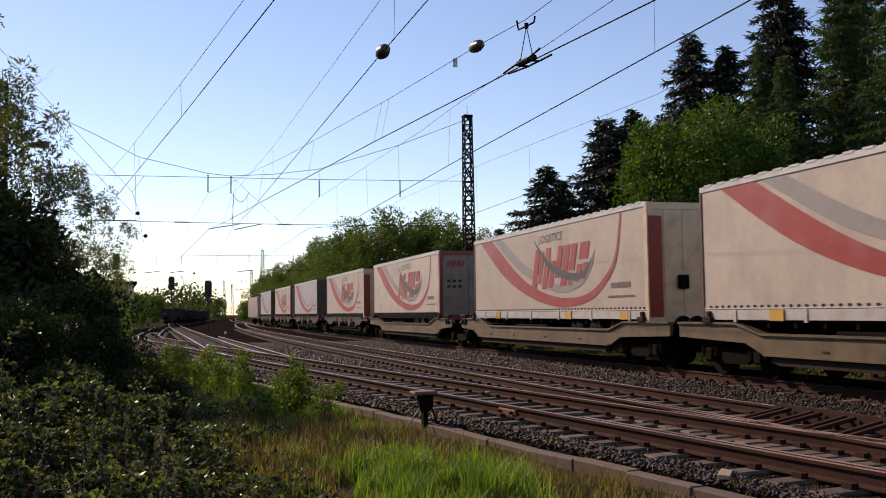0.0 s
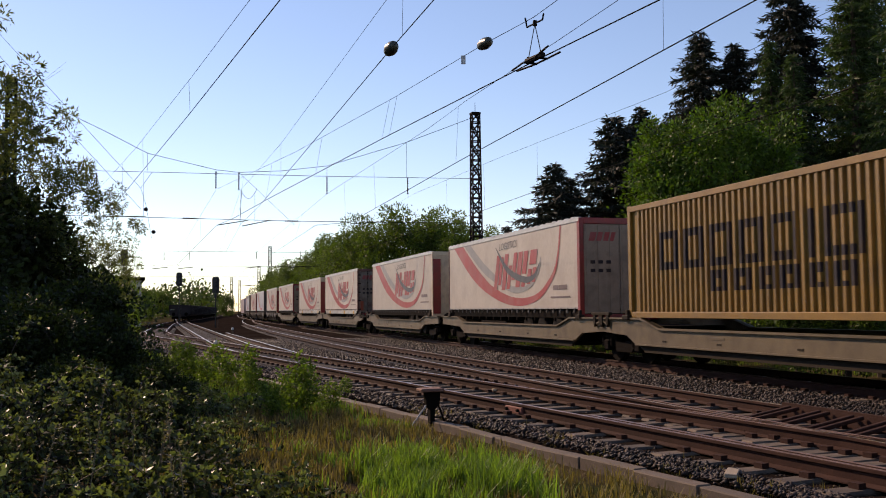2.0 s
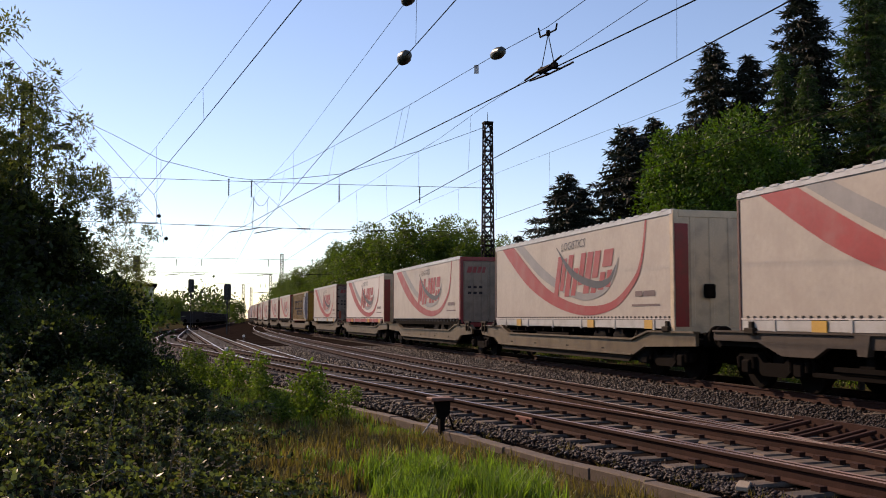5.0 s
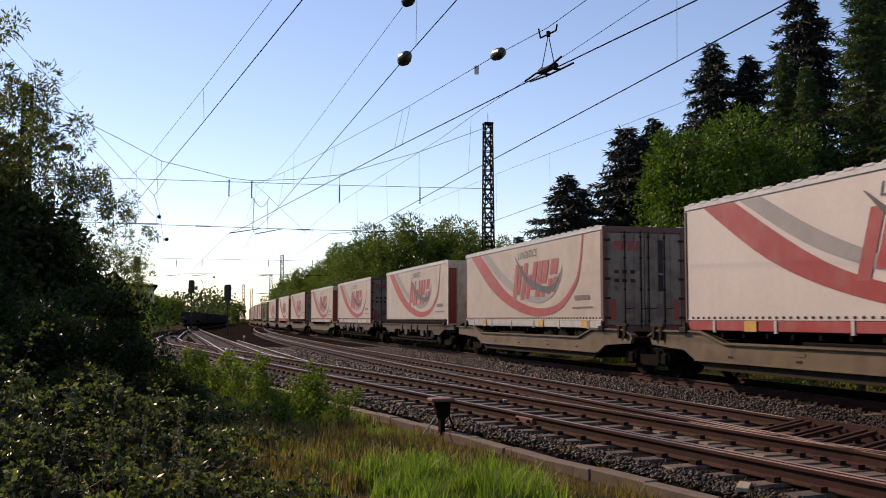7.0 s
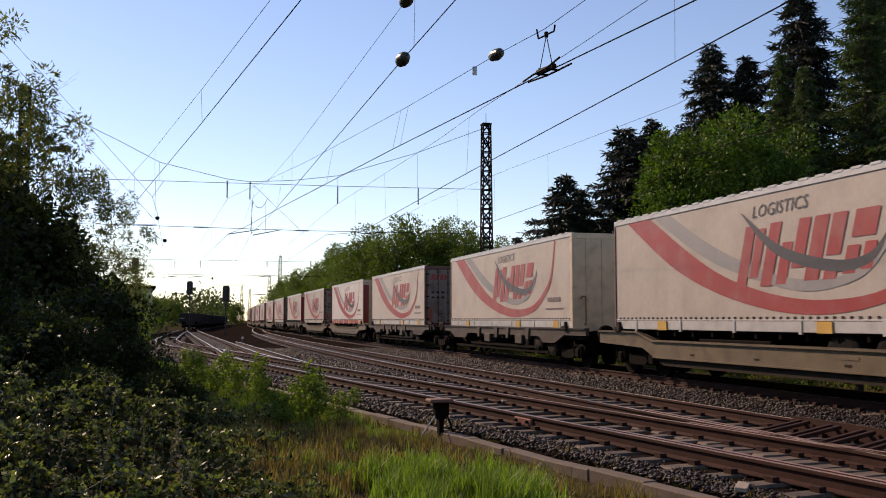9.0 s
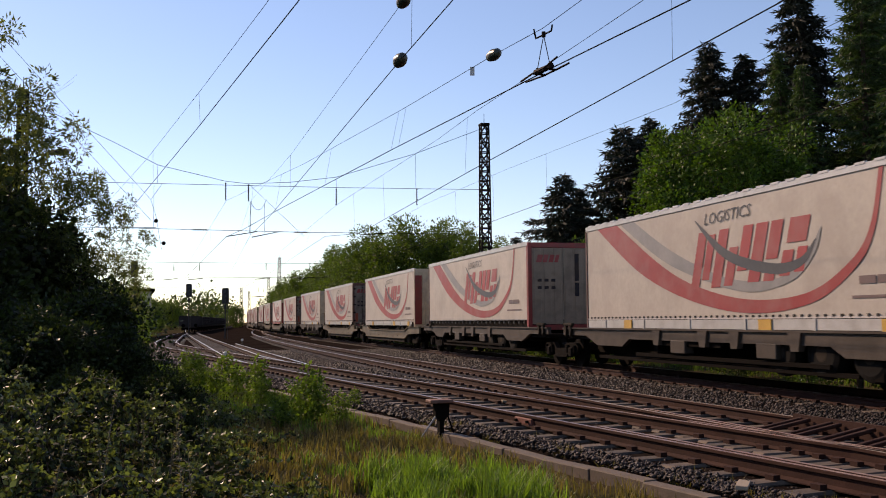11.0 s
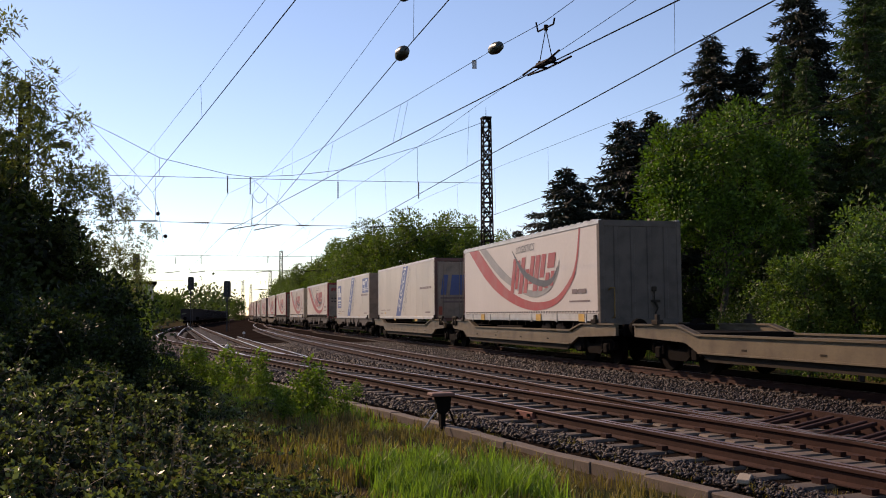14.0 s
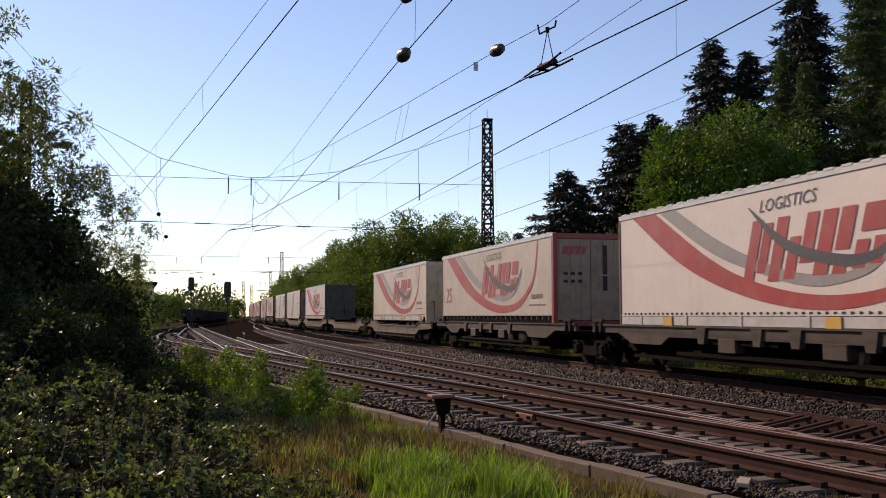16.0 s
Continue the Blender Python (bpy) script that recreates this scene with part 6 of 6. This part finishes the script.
def build_left_plants():
    dark = broadleaf("shrub", "Tall shrub beside the tracks with shade put into its leaf colour", "shrub", 41, 4.6, 2.3, 30000, 0.18, LEAF_SHADED, 0.0, 120, 0.30, r0=0.07, group="shrubs beside the tracks")
    # Unseen copies at (-12.6, 18) and (-15, 22) are added only to block sunlight.
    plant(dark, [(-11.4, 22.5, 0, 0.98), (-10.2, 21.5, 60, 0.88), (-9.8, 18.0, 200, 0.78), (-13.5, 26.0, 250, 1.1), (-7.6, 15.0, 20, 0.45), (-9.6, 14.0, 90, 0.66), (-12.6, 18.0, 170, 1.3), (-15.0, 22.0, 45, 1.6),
                 # The dwarf copies from (-3.9, 13.6) on are added as the bank's shadow zone.
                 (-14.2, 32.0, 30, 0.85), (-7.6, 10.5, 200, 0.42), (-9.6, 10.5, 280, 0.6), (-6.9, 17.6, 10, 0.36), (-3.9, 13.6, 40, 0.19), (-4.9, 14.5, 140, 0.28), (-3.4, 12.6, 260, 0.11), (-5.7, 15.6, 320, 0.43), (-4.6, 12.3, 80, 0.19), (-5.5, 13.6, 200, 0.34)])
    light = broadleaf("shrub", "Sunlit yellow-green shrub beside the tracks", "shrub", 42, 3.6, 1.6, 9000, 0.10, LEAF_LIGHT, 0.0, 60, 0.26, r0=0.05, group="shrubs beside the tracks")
    # The lighter copies near (-9, 22) paint sunlit leaves along the dark shrubs' edge.
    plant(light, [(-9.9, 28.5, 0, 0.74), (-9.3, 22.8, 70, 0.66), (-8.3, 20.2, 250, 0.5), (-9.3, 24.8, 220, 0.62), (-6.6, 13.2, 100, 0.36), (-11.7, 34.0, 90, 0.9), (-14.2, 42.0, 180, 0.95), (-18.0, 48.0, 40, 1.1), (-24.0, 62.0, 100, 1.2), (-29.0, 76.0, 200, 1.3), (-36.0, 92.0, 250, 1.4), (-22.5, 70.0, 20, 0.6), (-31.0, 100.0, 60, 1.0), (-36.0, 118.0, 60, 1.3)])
    airy = broadleaf("sapling", "Airy young tree with sparse small leaves", "tree", 43, 7.2, 2.1, 9500, 0.115, LEAF_OLIVE, 0.38, 84, 0.10, r0=0.03, slim=0.30, group="shrubs beside the tracks")
    plant(airy, [(-9.4, 21.0, 0, 1.02), (-8.35, 21.8, 200, 0.74), (-9.3, 27.0, 250, 0.56), (-12.1, 22.5, 100, 1.25)])
    weed = broadleaf("leafy_weed", "Upright leafy green weed at the trough edge", "weed", 44, 0.85, 0.30, 900, 0.075, LEAF_LIGHT, 0.0, 30, 0.35, r0=0.012, group="weeds at the trough")
    plant(weed, [(-2.25, 15.9, 0, 1.05), (-1.75, 16.3, 60, 0.6), (-4.2, 19.8, 130, 0.9), (-4.8, 20.6, 200, 0.8), (-3.5, 18.6, 20, 0.7), (-5.1, 22.6, 90, 1.1), (-2.9, 16.8, 160, 0.55), (-6.2, 24.5, 260, 1.0), (-2.5, 15.2, 300, 0.6), (-3.1, 17.6, 40, 0.5), (-4.6, 21.6, 120, 0.6), (-5.7, 23.4, 220, 0.7), (-1.75, 19.1, 70, 0.5), (-4.1, 21.1, 10, 1.0), (-2.1, 16.9, 250, 0.8), (-2.6, 17.3, 330, 0.7), (-3.9, 20.4, 310, 0.6), (-6.6, 26.0, 10, 0.9), (-7.4, 28.0, 140, 1.0)])


def build_brambles():
    """Arching bramble canes hung with leaves, over low undergrowth coloured dark like shaded gaps."""
    rng = np.random.default_rng(51)
    mounds = ((-2.3, 8.6, 0.75, 0.45), (-3.6, 8.0, 1.0, 0.7), (-5.2, 8.6, 1.4, 1.05), (-2.7, 10.4, 0.6, 0.5), (-3.6, 10.7, 0.75, 0.95), (-4.9, 10.7, 1.1, 1.1), (-6.8, 11.0, 1.6, 1.15),
              (-3.9, 12.4, 0.6, 0.35), (-5.6, 13.4, 1.2, 0.85), (-8.2, 9.2, 1.6, 1.35), (-5.0, 16.2, 0.8, 0.6), (-7.4, 14.6, 1.4, 1.1), (-4.6, 6.6, 0.9, 0.6), (-6.4, 6.6, 1.2, 0.95), (-1.9, 7.0, 0.7, 0.4))

    def spots(count, power):
        y = 5.0 + 14.5 * rng.random(count) ** 1.3
        x = -1.3 - 0.3 * (y - 8) + 0.35 * np.sin(y * 1.7) + 0.2 * np.sin(y * 4.1) - 8.5 * rng.random(count) ** power
        top = 0.12 + 0 * x
        for mx, my, reach, high in mounds:
            top = np.maximum(top, high * np.exp(-((x - mx) ** 2 + (y - my) ** 2) / (reach * reach)))
        base = np.array([ground_z(a, b) for a, b in zip(x, y)])
        return x, y, base, top
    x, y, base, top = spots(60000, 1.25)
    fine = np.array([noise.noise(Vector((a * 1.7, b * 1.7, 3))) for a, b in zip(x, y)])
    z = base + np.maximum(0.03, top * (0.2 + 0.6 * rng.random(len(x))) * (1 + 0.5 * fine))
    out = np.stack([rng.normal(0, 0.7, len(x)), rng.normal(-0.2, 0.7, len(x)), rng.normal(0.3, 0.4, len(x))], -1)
    tagged(place_mesh("undergrowth", leaf_mesh("undergrowth", np.stack([x, y, z], -1), out, 0.058, LEAF_GAP_SHADE, rng, 0.62)), "undergrowth leaves with shade put into their colour, beneath the bramble canes", "brambles", kind="stuff")
    x, y, base, top = spots(4400, 1.2)
    keep = np.array([noise.noise(Vector((a * 1.3, b * 1.3, 12))) for a, b in zip(x, y)]) > 0.12
    bm = bmesh.new()
    at, out = [], []
    for cx, cy, cz, high in zip(x[keep], y[keep], base[keep], top[keep]):
        a = rng.uniform(0, math.tau)
        reach = rng.uniform(0.45, 1.15) * (0.6 + 0.5 * min(1.0, high))
        rise = max(0.14, high * rng.uniform(0.6, 1.6)) + rng.uniform(0.0, 0.22)
        f = np.linspace(0, 1, 9)
        bend = rng.normal(0, 0.5)
        line = np.stack([cx + np.cos(a + bend * f) * reach * f, cy + np.sin(a + bend * f) * reach * f, cz + rise * (2.3 * f - 1.75 * f * f)], -1)
        for k in range(0, 8, 2):
            rod(bm, line[k], line[min(8, k + 2)], 0.0055 - 0.0005 * k, n=3, caps=False)
        for k in range(int(10 + 22 * reach)):
            q = rng.uniform(0.15, 1.0) * 8
            i = min(7, int(q))
            p = line[i] + (line[i + 1] - line[i]) * (q - i)
            b = rng.uniform(0, math.tau)
            stem = np.array([math.cos(b), math.sin(b), 0.25])
            lift = rng.normal(0.1, 0.9)
            for turn in (-0.9, 0.0, 0.9):
                at.append(p + stem * 0.02)
                out.append((math.cos(b + turn), math.sin(b + turn), lift))
    tagged(finish("bramble_canes", bm, CANE), "thin brown arching bramble canes on the bank", "brambles", kind="stuff")
    tagged(place_mesh("bramble_thicket", leaf_mesh("bramble_thicket", np.array(at), np.array(out), 0.052, LEAF_BRAMBLE, rng, 0.66)), "tangled sunlit bramble leaves covering the bank", "brambles", kind="stuff")
    # upright flowering stalks in the tangle
    bm = bmesh.new()
    rng2 = random.Random(4)
    stems = []
    for k in range(30):
        yy = 6.5 + 4.5 * rng2.random()
        xx = -1.9 - 0.3 * (yy - 8) - 4.2 * rng2.random()
        zz = ground_z(xx, yy)
        tip = Vector((xx + rng2.uniform(-0.12, 0.12), yy + rng2.uniform(-0.12, 0.12), zz + rng2.uniform(0.45, 0.95)))
        rod(bm, (xx, yy, zz), tip, 0.006, 0.003, 4, caps=False)
        stems.append((Vector((xx, yy, zz)), tip))
    me = finish("weed_stalks", bm, STALK)
    tagged(me, "upright dry flower stalks standing in the brambles", "weeds", kind="stuff")
    at, out = [], []
    for a, b in stems:
        for k in range(46):
            s = rng.uniform(0.45, 1.03)
            at.append(tuple(a.lerp(b, s)))
            out.append((rng.normal(), rng.normal(), 0.6))
    tagged(place_mesh("stalk_leaves", leaf_mesh("stalk_leaves", np.array(at), np.array(out), 0.030, STALK, rng, 0.5)), "small pale leaves on the dry stalks", "weeds", kind="stuff")


def blades(name, label, count, place, height, mat, seed):
    """Grass: bent blades of two pieces."""
    rng = np.random.default_rng(seed)
    x, y, grow = place(rng, count)
    z = np.array([ground_z(a, b) for a, b in zip(x, y)])
    n = len(x)
    a = rng.uniform(0, math.tau, n)
    lean = rng.uniform(0.1, 0.65, n)
    h = height * rng.uniform(0.45, 1.2, n) * grow
    w = rng.uniform(0.004, 0.009, n)
    base = np.stack([x, y, z - 0.02], -1)
    d = np.stack([np.cos(a), np.sin(a), 0 * a], -1)
    s = np.stack([-np.sin(a), np.cos(a), 0 * a], -1)
    up = np.array([0, 0, 1.0])
    mid = base + up * (h * 0.6)[:, None] + d * (h * lean * 0.25)[:, None]
    tip = base + up * (h * (1 - 0.25 * lean))[:, None] + d * (h * lean * 0.8)[:, None]
    v = np.stack([base - s * w[:, None], base + s * w[:, None], mid + s * w[:, None] * 0.8, mid - s * w[:, None] * 0.8, tip + s * 0.001, tip - s * 0.001], 1).reshape(-1, 3)
    k = np.arange(n)[:, None] * 6
    f = np.concatenate([k + np.array([[0, 1, 2, 3]]), k + np.array([[3, 2, 4, 5]])])
    tagged(place_mesh(name, mesh_from(name, v, f, mat)), label, "grass", kind="stuff")


def build_grass():
    def lush(rng, n):
        x, y = rng.normal(0.1, 0.6, n), rng.normal(9.1, 0.8, n)
        d = np.array([x_trough(b) for b in y]) - x
        tuft = np.array([noise.noise(Vector((a * 2.6, b * 2.6, 7))) for a, b in zip(x, y)])
        keep = (d > 0.75 + 0.3 * tuft) & (y > 7.2) & (tuft + 0.5 > rng.random(n) * 0.8) & (x + 0.3 * tuft > -0.75 - 0.1 * (y - 10)) & (x < 0.85 + 0.4 * tuft)
        return x[keep], y[keep], (0.75 + 0.7 * np.clip(tuft[keep], -0.4, 0.6))
    blades("grass", "bright sunlit green grass beside the cable trough", 15000, lush, 0.36, GRASS, 61)

    def patchy(rng, n):
        y = 8 + 14 * rng.random(n)
        d = 0.4 + 4.2 * rng.random(n)
        x = np.array([x_trough(b) for b in y]) - d
        patch = np.array([noise.noise(Vector((a * 0.9, b * 0.9, 1))) for a, b in zip(x, y)])
        tuft = np.array([noise.noise(Vector((a * 3.1, b * 3.1, 7))) for a, b in zip(x, y)])
        keep = (patch * 1.2 + tuft * 0.8 + 0.06 * np.maximum(0, y - 13) > 0.30 + 0.4 * rng.random(n)) & ((d > 1.3 + 0.6 * tuft) | (y > 14))
        return x[keep], y[keep], 0.6 + 0.7 * np.clip(tuft[keep], -0.3, 0.6)
    blades("grass_tufts", "scattered green grass tufts on the bank", 52000, patchy, 0.22, GRASS, 66)

    def dry(rng, n):
        y = 7.5 + 22 * rng.random(n) ** 1.2
        d = 0.3 + 5.0 * rng.random(n)
        x = np.array([x_trough(b) for b in y]) - d
        tuft = np.array([noise.noise(Vector((a * 2.3, b * 2.3, 17))) for a, b in zip(x, y)])
        keep = tuft + 0.45 > rng.random(n) * 0.8
        return x[keep], y[keep], 0.7 + 0.8 * np.clip(tuft[keep], -0.3, 0.6)
    blades("dry_grass", "thin brownish dry grass on the bank", 60000, dry, 0.22, STRAW, 62)

    def behind(rng, n):
        y = 16 + 27 * rng.random(n)
        x = np.array([-0.46 * b + 6.3 if b < 22 else x_near(b) - 3.4 for b in y]) - 3.8 * rng.random(n)
        return x, y, np.ones(n) * 1.3
    blades("meadow_grass", "green grass between the shrubs and the rails", 24000, behind, 0.2, GRASS, 63)

    def beyond(rng, n):
        y = 14 + 60 * rng.random(n)
        x = np.array([x_train(b) + 9 for b in y]) + 8 * rng.random(n)
        return x, y, np.ones(n) * 1.5
    blades("rough_grass", "rough green grass beyond the train", 22000, beyond, 0.45, GRASS, 64)

    def sprigs(rng, n):
        y = 8.5 + 8 * rng.random(n)
        x = np.array([x_trough(b) for b in y]) + 0.25 + 0.8 * rng.random(n) ** 2
        patch = np.array([noise.noise(Vector((a * 2.2, b * 2.2, 9))) for a, b in zip(x, y)])
        keep = patch > 0.22
        return x[keep], y[keep], np.ones(keep.sum()) * 0.8
    blades("ballast_weeds", "sparse dry weeds growing in the ballast", 5000, sprigs, 0.26, STRAW, 65)


def build_far_woods():
    """Low woods on the horizon, behind everything else."""
    rng = np.random.default_rng(71)
    n, per = 420, 420
    y = rng.uniform(260, 620, n)
    x = rng.uniform(-0.62, 0.75, n) * y
    keep = (np.abs(x - (-0.2 * y)) > 9)
    x, y = x[keep], y[keep]
    h = rng.uniform(6, 13, len(x))
    centres = np.repeat(np.stack([x, y, h * 0.5], -1), 5, 0) + rng.normal(0, 1, (len(x) * 5, 3)) * np.array([3, 3, 0.8])
    at, out = clump_points(rng, len(x) * per, centres, np.repeat(h * 0.4, 5))
    at[:, 2] = np.maximum(at[:, 2], 0.2)
    tagged(place_mesh("far_woods", leaf_mesh("far_woods", at, out, 0.8, LEAF_FAR, rng, 0.9)), "distant hazy green woods on the horizon", "woods", kind="stuff")


build_right_trees()
build_middle_trees()
build_left_plants()
build_brambles()
build_grass()
build_far_woods()
build_stones()


def motions():
    """The train runs along its track at a steady pace."""
    for ob, start, turn in RIDES:
        rows = []
        for t in range(17):
            p, a = along(start + SPEED * t)
            rows.append((t, pose(p.x, p.y, 0, 0, 0, a + turn)))
        walk(ob, rows)


motions()
